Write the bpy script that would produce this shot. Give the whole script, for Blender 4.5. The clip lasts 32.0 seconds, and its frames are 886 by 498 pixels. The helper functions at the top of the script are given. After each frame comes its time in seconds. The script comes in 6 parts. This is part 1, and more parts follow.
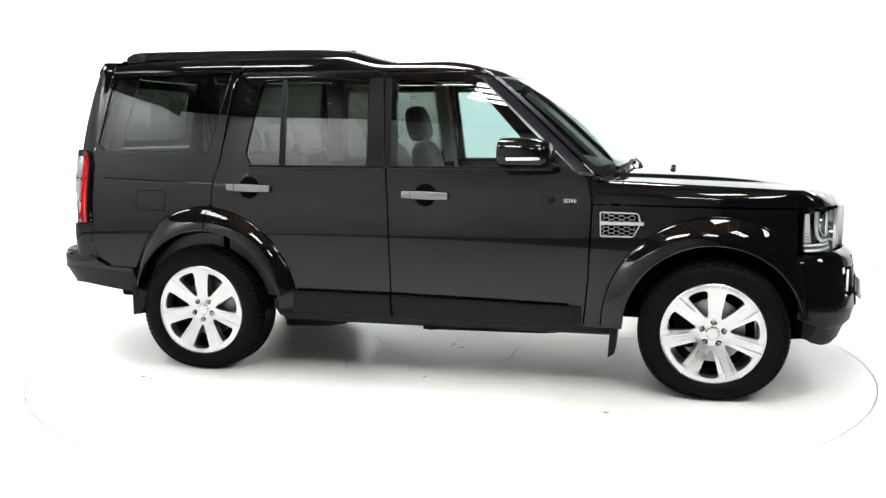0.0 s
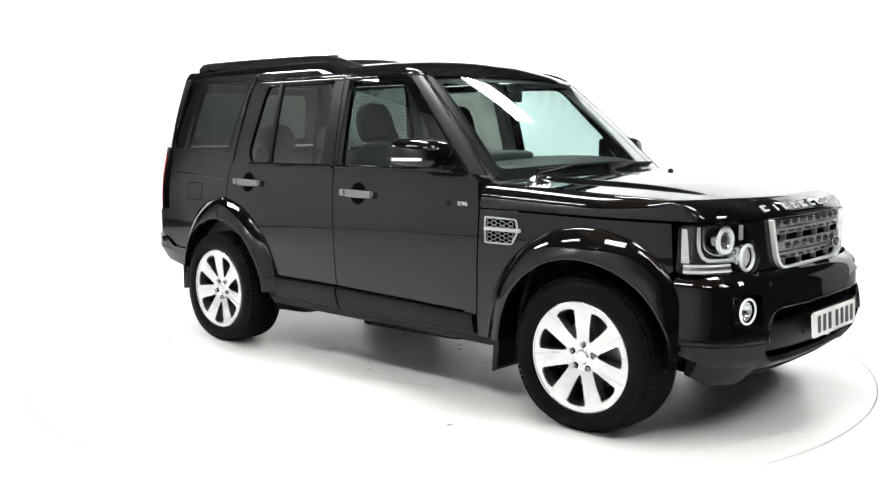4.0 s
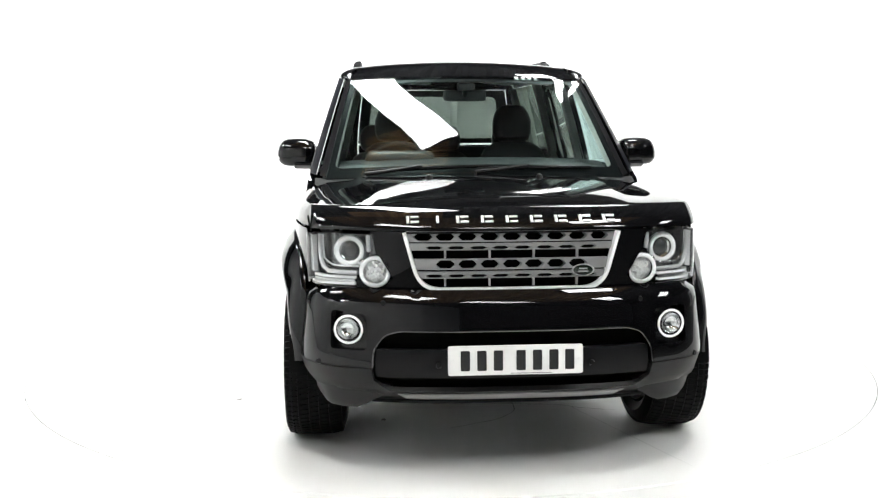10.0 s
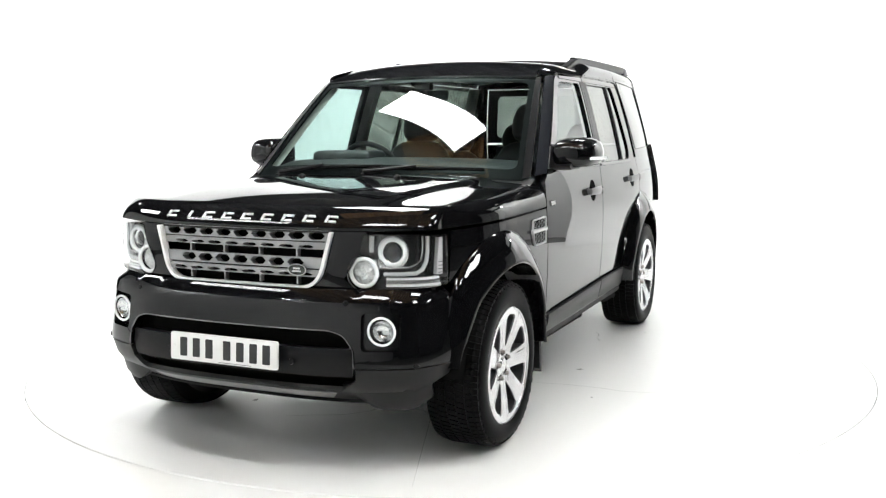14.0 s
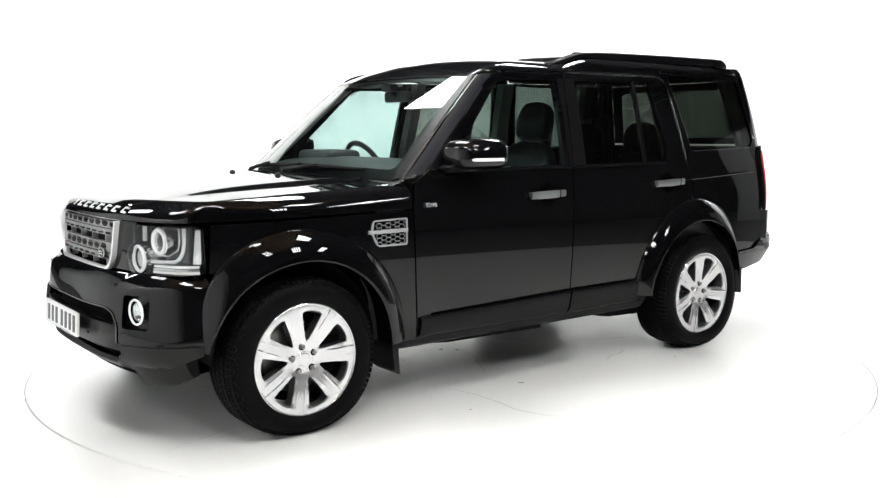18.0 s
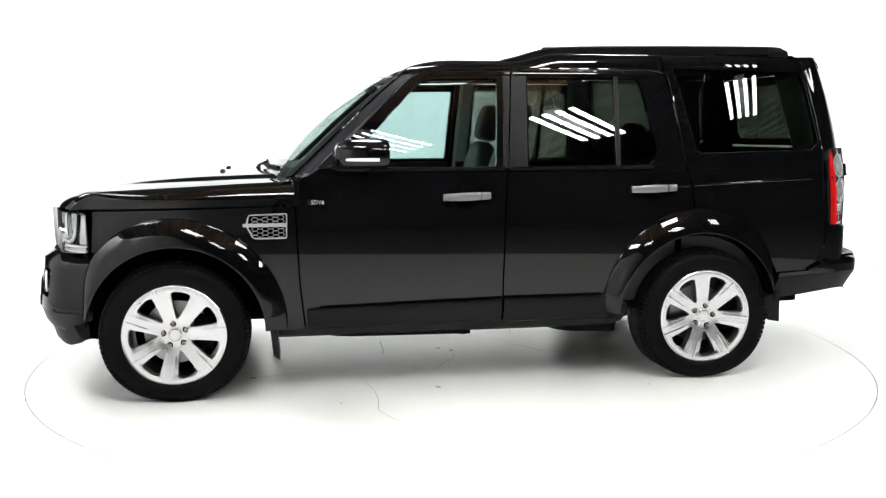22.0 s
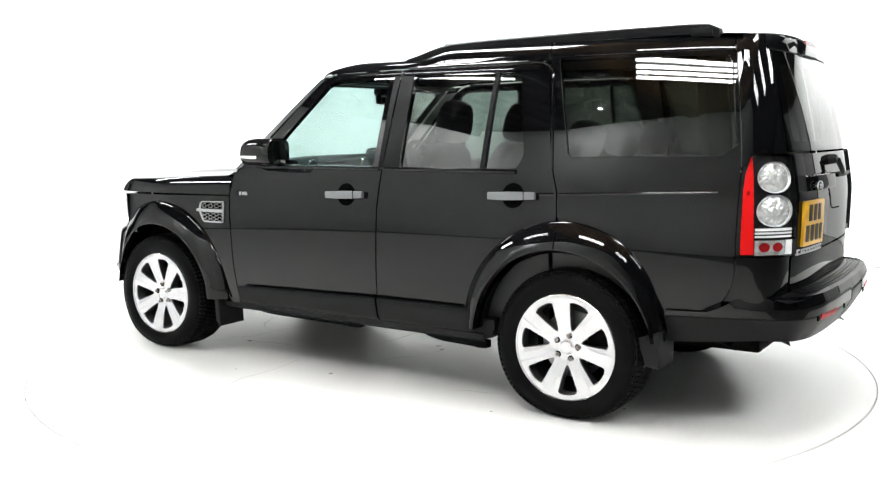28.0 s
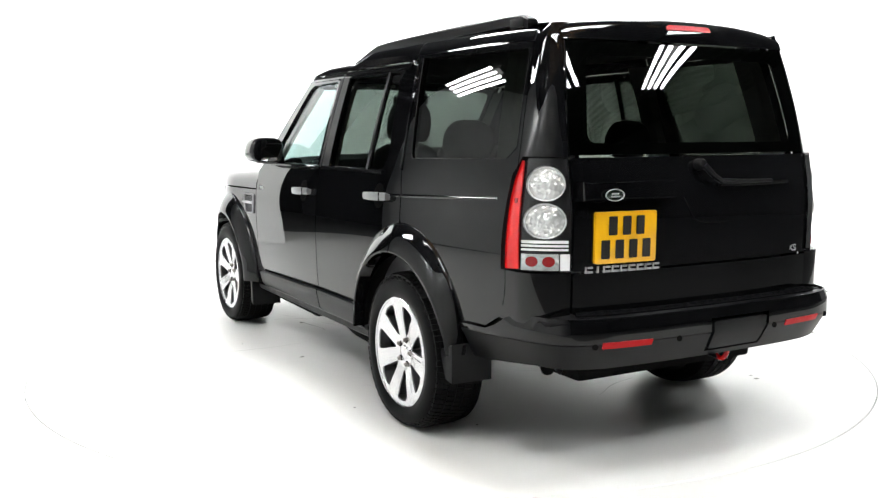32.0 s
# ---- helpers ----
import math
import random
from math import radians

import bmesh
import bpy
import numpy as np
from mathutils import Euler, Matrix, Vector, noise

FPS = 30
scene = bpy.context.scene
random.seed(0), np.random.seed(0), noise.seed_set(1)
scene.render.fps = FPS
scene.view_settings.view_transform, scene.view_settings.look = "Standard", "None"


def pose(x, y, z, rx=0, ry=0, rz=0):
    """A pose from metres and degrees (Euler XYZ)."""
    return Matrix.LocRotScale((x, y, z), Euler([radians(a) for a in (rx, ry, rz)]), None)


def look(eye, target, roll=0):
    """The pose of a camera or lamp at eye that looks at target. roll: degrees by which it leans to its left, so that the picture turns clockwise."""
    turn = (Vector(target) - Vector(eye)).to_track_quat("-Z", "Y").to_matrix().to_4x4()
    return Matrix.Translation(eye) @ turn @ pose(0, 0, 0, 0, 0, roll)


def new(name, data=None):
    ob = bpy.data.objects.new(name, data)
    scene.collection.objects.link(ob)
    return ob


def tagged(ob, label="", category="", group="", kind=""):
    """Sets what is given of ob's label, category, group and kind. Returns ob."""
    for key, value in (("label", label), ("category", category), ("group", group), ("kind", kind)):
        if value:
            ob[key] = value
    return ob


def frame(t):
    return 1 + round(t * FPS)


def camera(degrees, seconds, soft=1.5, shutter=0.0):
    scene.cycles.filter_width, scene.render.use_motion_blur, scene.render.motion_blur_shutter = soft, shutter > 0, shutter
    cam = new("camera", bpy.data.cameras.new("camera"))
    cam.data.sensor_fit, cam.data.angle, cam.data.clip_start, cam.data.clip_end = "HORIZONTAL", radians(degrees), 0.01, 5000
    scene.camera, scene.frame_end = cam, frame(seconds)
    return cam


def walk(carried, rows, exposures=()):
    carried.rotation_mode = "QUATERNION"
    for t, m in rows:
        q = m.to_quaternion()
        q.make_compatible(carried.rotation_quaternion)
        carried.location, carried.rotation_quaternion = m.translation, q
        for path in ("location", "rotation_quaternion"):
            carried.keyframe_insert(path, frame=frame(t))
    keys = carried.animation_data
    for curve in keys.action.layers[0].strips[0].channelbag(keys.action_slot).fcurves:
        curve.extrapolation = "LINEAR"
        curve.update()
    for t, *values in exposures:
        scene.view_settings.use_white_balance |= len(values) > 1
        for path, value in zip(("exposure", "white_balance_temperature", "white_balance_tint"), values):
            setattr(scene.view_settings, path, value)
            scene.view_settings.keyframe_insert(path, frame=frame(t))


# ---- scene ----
# ---- camera ----
cam = camera(51.017, 32.0, soft=1.3)
EYE = (0.0, -5.897, 1.3766)
AIM = (-math.sin(radians(0.403)) * 10, EYE[1] + math.cos(radians(0.403)) * 10, EYE[2] - math.tan(radians(7.097)) * 10)
walk(cam, [(0.0, look(EYE, AIM, -0.19)), (32.0, look(EYE, AIM, -0.19))])

# ---- world and exposure ----
world = bpy.data.worlds.new("hall_air")
scene.world = world
world.use_nodes = True
world.node_tree.nodes["Background"].inputs[0].default_value = (0.55, 0.6, 0.62, 1)
world.node_tree.nodes["Background"].inputs[1].default_value = 0.02
scene.view_settings.exposure = 0.0

CX, CY = 0.1576, 0.0543          # car's middle, from the turntable's axis
CZ = -0.024                    # how far the tyres give under the car's weight
TABLE_R = 2.515
CEIL = 4.6


# ---- materials ----
def material(name, colour, rough=0.5, metal=0.0, coat=0.0, coat_rough=0.03, grain=0.0, grain_scale=200.0, vary=0.0, vary_scale=3.0,
             emit=0.0, spec=0.5, rough_vary=0.0, bump=0.0, bump_scale=60.0):
    m = bpy.data.materials.new(name)
    m.use_nodes = True
    nt = m.node_tree
    p = nt.nodes["Principled BSDF"]
    p.inputs["Base Color"].default_value = (*colour, 1)
    p.inputs["Roughness"].default_value = rough
    p.inputs["Metallic"].default_value = metal
    p.inputs["Coat Weight"].default_value = coat
    p.inputs["Coat IOR"].default_value = 1.42
    p.inputs["Coat Roughness"].default_value = coat_rough
    p.inputs["Specular IOR Level"].default_value = spec
    if emit:
        p.inputs["Emission Color"].default_value = (*colour, 1)
        p.inputs["Emission Strength"].default_value = emit
    co = nt.nodes.new("ShaderNodeTexCoord")
    if vary or rough_vary:
        n1 = nt.nodes.new("ShaderNodeTexNoise")
        n1.inputs["Scale"].default_value = vary_scale
        n1.inputs["Detail"].default_value = 6
        n2 = nt.nodes.new("ShaderNodeTexNoise")
        n2.inputs["Scale"].default_value = vary_scale * 17
        n2.inputs["Detail"].default_value = 3
        nt.links.new(co.outputs["Object"], n1.inputs["Vector"])
        nt.links.new(co.outputs["Object"], n2.inputs["Vector"])
        avg = nt.nodes.new("ShaderNodeMath")
        avg.operation = "MULTIPLY_ADD"
        avg.inputs[1].default_value = 0.35
        nt.links.new(n2.outputs["Fac"], avg.inputs[0])
        nt.links.new(n1.outputs["Fac"], avg.inputs[2])
        if vary:
            mr = nt.nodes.new("ShaderNodeMapRange")
            mr.inputs[1].default_value, mr.inputs[2].default_value = 0.35, 1.0
            mr.inputs[3].default_value, mr.inputs[4].default_value = 1 - vary, 1 + vary * 0.4
            nt.links.new(avg.outputs[0], mr.inputs[0])
            mx = nt.nodes.new("ShaderNodeVectorMath")
            mx.operation = "SCALE"
            mx.inputs[0].default_value = colour
            nt.links.new(mr.outputs[0], mx.inputs["Scale"])
            nt.links.new(mx.outputs[0], p.inputs["Base Color"])
        if rough_vary:
            m2 = nt.nodes.new("ShaderNodeMapRange")
            m2.inputs[1].default_value, m2.inputs[2].default_value = 0.35, 1.0
            m2.inputs[3].default_value, m2.inputs[4].default_value = max(0.0, rough - rough_vary), rough + rough_vary
            nt.links.new(avg.outputs[0], m2.inputs[0])
            nt.links.new(m2.outputs[0], p.inputs["Roughness"])
    if grain or bump:
        h = None
        for amount, size in ((grain, grain_scale), (bump, bump_scale)):
            if not amount:
                continue
            n = nt.nodes.new("ShaderNodeTexNoise")
            n.inputs["Scale"].default_value = size
            n.inputs["Detail"].default_value = 2
            nt.links.new(co.outputs["Object"], n.inputs["Vector"])
            b = nt.nodes.new("ShaderNodeBump")
            b.inputs["Strength"].default_value = amount
            b.inputs["Distance"].default_value = 0.3 / size
            nt.links.new(n.outputs["Fac"], b.inputs["Height"])
            if h:
                nt.links.new(h.outputs["Normal"], b.inputs["Normal"])
            h = b
        nt.links.new(h.outputs["Normal"], p.inputs["Normal"])
    return m


def glass_material(name, tint, gloss=1.0, base=0.04):
    m = bpy.data.materials.new(name)
    m.use_nodes = True
    nt = m.node_tree
    nt.nodes.remove(nt.nodes["Principled BSDF"])
    out = nt.nodes["Material Output"]
    tr = nt.nodes.new("ShaderNodeBsdfTransparent")
    tr.inputs[0].default_value = (*tint, 1)
    gl = nt.nodes.new("ShaderNodeBsdfGlossy")
    gl.inputs["Roughness"].default_value = 0.0
    gl.inputs["Color"].default_value = (gloss, gloss, gloss, 1)
    lw = nt.nodes.new("ShaderNodeLayerWeight")
    lw.inputs["Blend"].default_value = 0.5
    pw = nt.nodes.new("ShaderNodeMath")
    pw.operation = "POWER"
    pw.inputs[1].default_value = 5.0
    ma = nt.nodes.new("ShaderNodeMath")
    ma.operation = "MULTIPLY_ADD"
    ma.inputs[1].default_value, ma.inputs[2].default_value = 1 - base, base
    mx = nt.nodes.new("ShaderNodeMixShader")
    nt.links.new(lw.outputs["Facing"], pw.inputs[0])
    nt.links.new(pw.outputs[0], ma.inputs[0])
    nt.links.new(ma.outputs[0], mx.inputs[0])
    nt.links.new(tr.outputs[0], mx.inputs[1])
    nt.links.new(gl.outputs[0], mx.inputs[2])
    nt.links.new(mx.outputs[0], out.inputs["Surface"])
    return m


PAINT = material("black_paint", (0.0025, 0.0026, 0.003), 0.3, spec=0.0, coat=1.0, coat_rough=0.012, bump=0.012, bump_scale=220.0)
SATIN = material("satin_black_trim", (0.004, 0.004, 0.0045), 0.35, spec=0.14, grain=0.03, grain_scale=900.0)
PLASTIC = material("black_grained_plastic", (0.005, 0.005, 0.0055), 0.5, spec=0.18, grain=0.12, grain_scale=700.0, rough_vary=0.08, vary_scale=8.0)
APRON = material("grey_apron_plastic", (0.008, 0.0081, 0.0083), 0.45, spec=0.24, grain=0.12, grain_scale=600.0, vary=0.2, vary_scale=7.0)
# black for joints, and for shade painted at the handles and mouldings
BLACK = material("black_shade_and_joint", (0.0008, 0.0008, 0.0008), 0.7, spec=0.02)
MESHGREY = material("grey_mesh", (0.34, 0.345, 0.35), 0.4, metal=0.6)
DARK = material("dark_underbody", (0.002, 0.002, 0.002), 0.8, vary=0.3, spec=0.08)
RUBBER = material("tyre_rubber", (0.0032, 0.0032, 0.0034), 0.5, spec=0.06, grain=0.15, grain_scale=500.0, vary=0.35, vary_scale=9.0)
ALLOY = material("silver_alloy", (0.70, 0.70, 0.71), 0.24, metal=0.74, vary=0.08, vary_scale=9.0, coat=0.4, grain=0.03, grain_scale=400.0)
BARREL = material("grey_barrel", (0.085, 0.087, 0.09), 0.35, metal=0.8, vary=0.2, vary_scale=12.0)
# flank paint, darkened to carry the shade between the spokes
SPOKE_SIDE = material("grey_spoke_flank", (0.12, 0.123, 0.127), 0.3, metal=0.75, vary=0.1, vary_scale=20.0)
NUT = material("nut_steel", (0.30, 0.28, 0.26), 0.32, metal=1.0, vary=0.3, vary_scale=60.0)
PILLAR = material("slate_pillar_paint", (0.007, 0.008, 0.011), 0.35, spec=0.15, coat=0.18, coat_rough=0.10)
PATTERN = material("clear_patterned_lamp", (0.62, 0.63, 0.63), 0.14, metal=0.55, coat=1.0, bump=1.0, bump_scale=48.0, vary=0.3, vary_scale=40.0)
def cut_glass(m, size, depth):
    """Cells of a moulded lamp lens, as relief."""
    nt = m.node_tree
    vo, co, bu = (nt.nodes.new(k) for k in ("ShaderNodeTexVoronoi", "ShaderNodeTexCoord", "ShaderNodeBump"))
    vo.inputs["Scale"].default_value = size
    bu.inputs["Strength"].default_value, bu.inputs["Distance"].default_value = 1.0, depth
    nt.links.new(co.outputs["Object"], vo.inputs["Vector"])
    nt.links.new(vo.outputs["Distance"], bu.inputs["Height"])
    nt.links.new(bu.outputs["Normal"], nt.nodes["Principled BSDF"].inputs["Normal"])


cut_glass(PATTERN, 62.0, 0.006)
ENAMEL = material("dark_green_enamel", (0.008, 0.016, 0.011), 0.2, coat=1.0)
STEEL = material("worn_steel", (0.42, 0.42, 0.42), 0.35, metal=1.0, vary=0.2, vary_scale=30.0)
CHROME = material("bright_chrome", (0.85, 0.85, 0.86), 0.06, metal=1.0)
SILVER = material("satin_silver_trim", (0.46, 0.465, 0.475), 0.36, metal=0.55, grain=0.04, grain_scale=600.0)
BRIGHT = material("bright_silver_trim", (0.86, 0.86, 0.865), 0.3, metal=0.2, coat=0.5)
HOUSING = material("lamp_housing_dark_chrome", (0.13, 0.13, 0.133), 0.22, metal=1.0, coat=0.3)
SIDE_LENS = material("pale_ribbed_side_lens", (0.62, 0.62, 0.63), 0.2, metal=0.3, coat=0.6)
PROJECTOR = material("dark_projector_glass", (0.02, 0.022, 0.025), 0.04, coat=1.0, coat_rough=0.0)
GRILLE = material("grey_grille_paint", (0.27, 0.275, 0.28), 0.38, metal=0.5, grain=0.04, grain_scale=600.0)
HANDLE = material("grey_handle_paint", (0.17, 0.175, 0.18), 0.32, metal=0.4, coat=0.3)
CLEAR = glass_material("side_glass", (0.50, 0.62, 0.61))
SCREEN = glass_material("windscreen_glass", (0.68, 0.78, 0.76), base=0.05)
PRIVACY = glass_material("privacy_glass", (0.078, 0.09, 0.078), base=0.042)
DOOR_PRIVACY = glass_material("rear_door_privacy_glass", (0.155, 0.175, 0.155), base=0.075)
HATCH = glass_material("heated_rear_glass", (0.125, 0.14, 0.125), base=0.05)
LENS = glass_material("clear_lens", (0.96, 0.97, 0.97))
LAMP_BLACK = material("lamp_housing_black", (0.01, 0.01, 0.011), 0.2)
REFLECTOR = material("lamp_reflector", (0.75, 0.76, 0.77), 0.12, metal=1.0, bump=0.25, bump_scale=90.0)
LIGHT_BAR = material("grey_light_guide", (0.58, 0.59, 0.60), 0.2, metal=0.3, coat=0.6)
BEAM = material("faceted_beam_lens", (0.86, 0.87, 0.87), 0.10, metal=0.35, coat=1.0, bump=0.8, bump_scale=70.0, vary=0.25, vary_scale=40.0)
cut_glass(BEAM, 70.0, 0.010)
LED = material("frosted_light_bar", (0.88, 0.89, 0.90), 0.25, coat=0.5)
# a faint added glow lifts this unlit red, on the towing eye too
RED = material("red_lens", (0.62, 0.010, 0.010), 0.15, coat=1.0, vary=0.12, vary_scale=30.0, emit=0.03)
BRAKE = material("dull_red_brake_lens", (0.30, 0.006, 0.010), 0.25, coat=0.4)
RED_DARK = material("dark_red_lens", (0.22, 0.006, 0.008), 0.15, coat=1.0)
PLATE_WHITE = material("white_plate", (0.78, 0.78, 0.77), 0.3, coat=0.3, vary=0.05, vary_scale=12.0)
PLATE_YELLOW = material("yellow_plate", (0.80, 0.42, 0.008), 0.3, coat=0.3, vary=0.05, vary_scale=12.0)
INK = material("black_plate_ink", (0.01, 0.01, 0.01), 0.35)
BADGE = material("silver_badge", (0.60, 0.61, 0.62), 0.35, metal=0.25)
REFLEX = material("red_reflector", (0.42, 0.006, 0.010), 0.35, spec=0.15, vary=0.1, vary_scale=60.0)
CLOTH = material("black_seat_leather", (0.010, 0.010, 0.011), 0.5, grain=0.2, grain_scale=300.0, vary=0.2, vary_scale=6.0)
DASH = material("dark_dashboard", (0.018, 0.0185, 0.0195), 0.5, grain=0.15, grain_scale=500.0)
LINER = material("pale_headliner", (0.46, 0.45, 0.425), 0.9, grain=0.2, grain_scale=800.0)
MIRROR = material("mirror_glass", (0.9, 0.92, 0.92), 0.0, metal=1.0)
WHITE = material("white_studio_paint", (0.80, 0.80, 0.795), 0.55, vary=0.03, vary_scale=0.8, grain=0.03, grain_scale=120.0)
GAP = material("dark_gap", (0.02, 0.02, 0.02), 0.9)


# ---- mesh helpers ----
def part(name, bm, mat, parent=None, label="", smooth=True, sharp=40.0, recalc=False):
    if recalc:
        bmesh.ops.recalc_face_normals(bm, faces=bm.faces)
    me = bpy.data.meshes.new(name)
    if smooth:
        lim = radians(sharp)
        for f in bm.faces:
            f.smooth = True
        for e in bm.edges:
            if len(e.link_faces) == 2 and e.calc_face_angle(0.0) > lim:
                e.smooth = False
    bm.to_mesh(me)
    bm.free()
    me.materials.append(mat)
    ob = new(name, me)
    if parent is not None:
        ob.parent = parent
        if parent is CAR:
            ob.location = (CX, CY, CZ)
    if label:
        ob["label"] = label
    return ob


CAR = None


def curve(pts):
    """A smooth single-valued curve through points (monotone in the first coordinate)."""
    pts = sorted(pts)
    xs, ys = np.array([p[0] for p in pts]), np.array([p[1] for p in pts])
    d = np.diff(ys) / np.diff(xs)
    m = np.concatenate([[d[0]], np.where(d[:-1] * d[1:] > 0, 2 * d[:-1] * d[1:] / np.where(d[:-1] + d[1:] == 0, 1, d[:-1] + d[1:]), 0.0), [d[-1]]])

    def at(x):
        i = int(min(max(np.searchsorted(xs, x) - 1, 0), len(xs) - 2))
        h = xs[i + 1] - xs[i]
        t = (x - xs[i]) / h
        if t < 0:
            return float(ys[0] + m[0] * (x - xs[0]))
        if t > 1:
            return float(ys[-1] + m[-1] * (x - xs[-1]))
        return float((1 + 2 * t) * (1 - t) ** 2 * ys[i] + t * (1 - t) ** 2 * h * m[i] + t * t * (3 - 2 * t) * ys[i + 1] + t * t * (t - 1) * h * m[i + 1])
    return at


def inside(poly, p):
    """Which of the points p (n, 2) lie inside the polygon."""
    x, y = p[:, 0], p[:, 1]
    res = np.zeros(len(p), bool)
    n = len(poly)
    for i in range(n):
        (x1, y1), (x2, y2) = poly[i], poly[(i + 1) % n]
        if y1 == y2:
            continue
        hit = ((y1 > y) != (y2 > y)) & (x < (x2 - x1) * (y - y1) / (y2 - y1) + x1)
        res ^= hit
    return res


def dense(poly, step, closed=True):
    out = []
    n = len(poly)
    for i in range(n if closed else n - 1):
        a, b = Vector(poly[i]), Vector(poly[(i + 1) % n])
        k = max(1, int(math.ceil((b - a).length / step)))
        out += [tuple(a.lerp(b, j / k)) for j in range(k)]
    if not closed:
        out.append(tuple(poly[-1]))
    return out


def rounded(poly, r, n=4):
    """The polygon with its corners rounded off; r is one radius or one for each corner."""
    out = []
    m = len(poly)
    for i in range(m):
        p, a, b = Vector(poly[i]), Vector(poly[i - 1]), Vector(poly[(i + 1) % m])
        ri = r[i] if isinstance(r, (list, tuple)) else r
        ri = min(ri, (a - p).length * 0.45, (b - p).length * 0.45)
        if ri <= 0:
            out.append(tuple(p))
            continue
        s, e = p + (a - p).normalized() * ri, p + (b - p).normalized() * ri
        for j in range(n + 1):
            t = j / n
            out.append(tuple((1 - t) ** 2 * s + 2 * t * (1 - t) * p + t * t * e))
    return out


def arc(cx, cy, r, a0, a1, n):
    return [(cx + r * math.cos(radians(a0 + (a1 - a0) * i / n)), cy + r * math.sin(radians(a0 + (a1 - a0) * i / n))) for i in range(n + 1)]


def sheet(outline, holes, surf, step=0.04, thick=0.012, flip=False, push=None):
    """A panel: a region of the (u, v) plane with holes, laid on a surface, with an edge turned inwards."""
    from mathutils.geometry import delaunay_2d_cdt
    loops = [dense(outline, step)] + [dense(h, step) for h in holes]
    pts, edges = [], []
    for lp in loops:
        k = len(pts)
        pts += lp
        edges += [(k + i, k + (i + 1) % len(lp)) for i in range(len(lp))]
    rim = np.array(pts)
    lo, hi = rim.min(0), rim.max(0)
    gu, gv = np.meshgrid(np.arange(lo[0] + step / 2, hi[0], step), np.arange(lo[1] + step / 2, hi[1], step))
    grid = np.stack([gu.ravel(), gv.ravel()], 1)
    if len(grid):
        ok = inside(outline, grid)
        for h in holes:
            ok &= ~inside(h, grid)
        grid = grid[ok]
        if len(grid):
            near = np.min(np.hypot(grid[:, None, 0] - rim[None, :, 0], grid[:, None, 1] - rim[None, :, 1]), 1)
            grid = grid[near > step * 0.45]
    allp = [Vector(p) for p in pts] + [Vector(p) for p in grid]
    vs, _, fs, *_ = delaunay_2d_cdt(allp, edges, [], 0, 1e-6)
    cen = np.array([np.mean([vs[i][:] for i in f], 0) for f in fs])
    ok = inside(outline, cen)
    for h in holes:
        ok &= ~inside(h, cen)
    bm = bmesh.new()

    def normal(u, v):
        e = 1e-3
        a = Vector(surf(u + e, v)) - Vector(surf(u - e, v))
        b = Vector(surf(u, v + e)) - Vector(surf(u, v - e))
        n = a.cross(b)
        return n.normalized() * (-1 if flip else 1)
    bv = [bm.verts.new(surf(*v)) for v in vs]
    for f, good in zip(fs, ok):
        if good:
            order = list(f)
            if flip:
                order.reverse()
            try:
                bm.faces.new([bv[i] for i in order])
            except ValueError:
                pass
    border = [e for e in bm.edges if len(e.link_faces) == 1]
    idx = {bv[i]: i for i in range(len(vs))}
    low = {}
    for e in border:
        for v in e.verts:
            if v not in low:
                n = push or normal(*vs[idx[v]])
                low[v] = bm.verts.new(v.co - n * thick)
    for e in border:
        f = e.link_faces[0]
        vsn = list(f.verts)
        a, b = e.verts
        if vsn[(vsn.index(a) + 1) % len(vsn)] != b:
            a, b = b, a
        bm.faces.new((b, a, low[a], low[b]))
    loose = [v for v in bm.verts if not v.link_faces]
    bmesh.ops.delete(bm, geom=loose, context="VERTS")
    return bm


def loft(curves, close=False, cap=False):
    """A skin over rows of points."""
    bm = bmesh.new()
    rows = [[bm.verts.new(p) for p in c] for c in curves]
    for r0, r1 in zip(rows, rows[1:]):
        n = len(r0)
        for i in range(n if close else n - 1):
            j = (i + 1) % n
            bm.faces.new((r0[i], r0[j], r1[j], r1[i]))
    if cap:
        bm.faces.new(rows[0][::-1])
        bm.faces.new(rows[-1])
    return bm


def solid(outline, depth, place, bevel=0.0, segs=2):
    """A prism: the outline (a, b) pushed to a depth c, each point placed by place(a, b, c)."""
    bm = bmesh.new()
    lo = [bm.verts.new((a, b, 0)) for a, b in outline]
    hi = [bm.verts.new((a, b, depth)) for a, b in outline]
    bm.faces.new(lo[::-1])
    top = bm.faces.new(hi)
    n = len(lo)
    for i in range(n):
        bm.faces.new((lo[i], lo[(i + 1) % n], hi[(i + 1) % n], hi[i]))
    if bevel:
        bmesh.ops.bevel(bm, geom=list(top.edges), offset=bevel, segments=segs, affect="EDGES", profile=0.6)
    for v in bm.verts:
        v.co = Vector(place(*v.co))
    bmesh.ops.recalc_face_normals(bm, faces=bm.faces)
    return bm


def box(x0, x1, y0, y1, z0, z1, bevel=0.0, segs=2):
    bm = bmesh.new()
    bmesh.ops.create_cube(bm, size=1.0)
    for v in bm.verts:
        v.co = Vector(((x0 + x1) / 2 + v.co.x * (x1 - x0), (y0 + y1) / 2 + v.co.y * (y1 - y0), (z0 + z1) / 2 + v.co.z * (z1 - z0)))
    if bevel:
        bmesh.ops.bevel(bm, geom=bm.edges[:], offset=bevel, segments=segs, affect="EDGES", profile=0.6)
    return bm


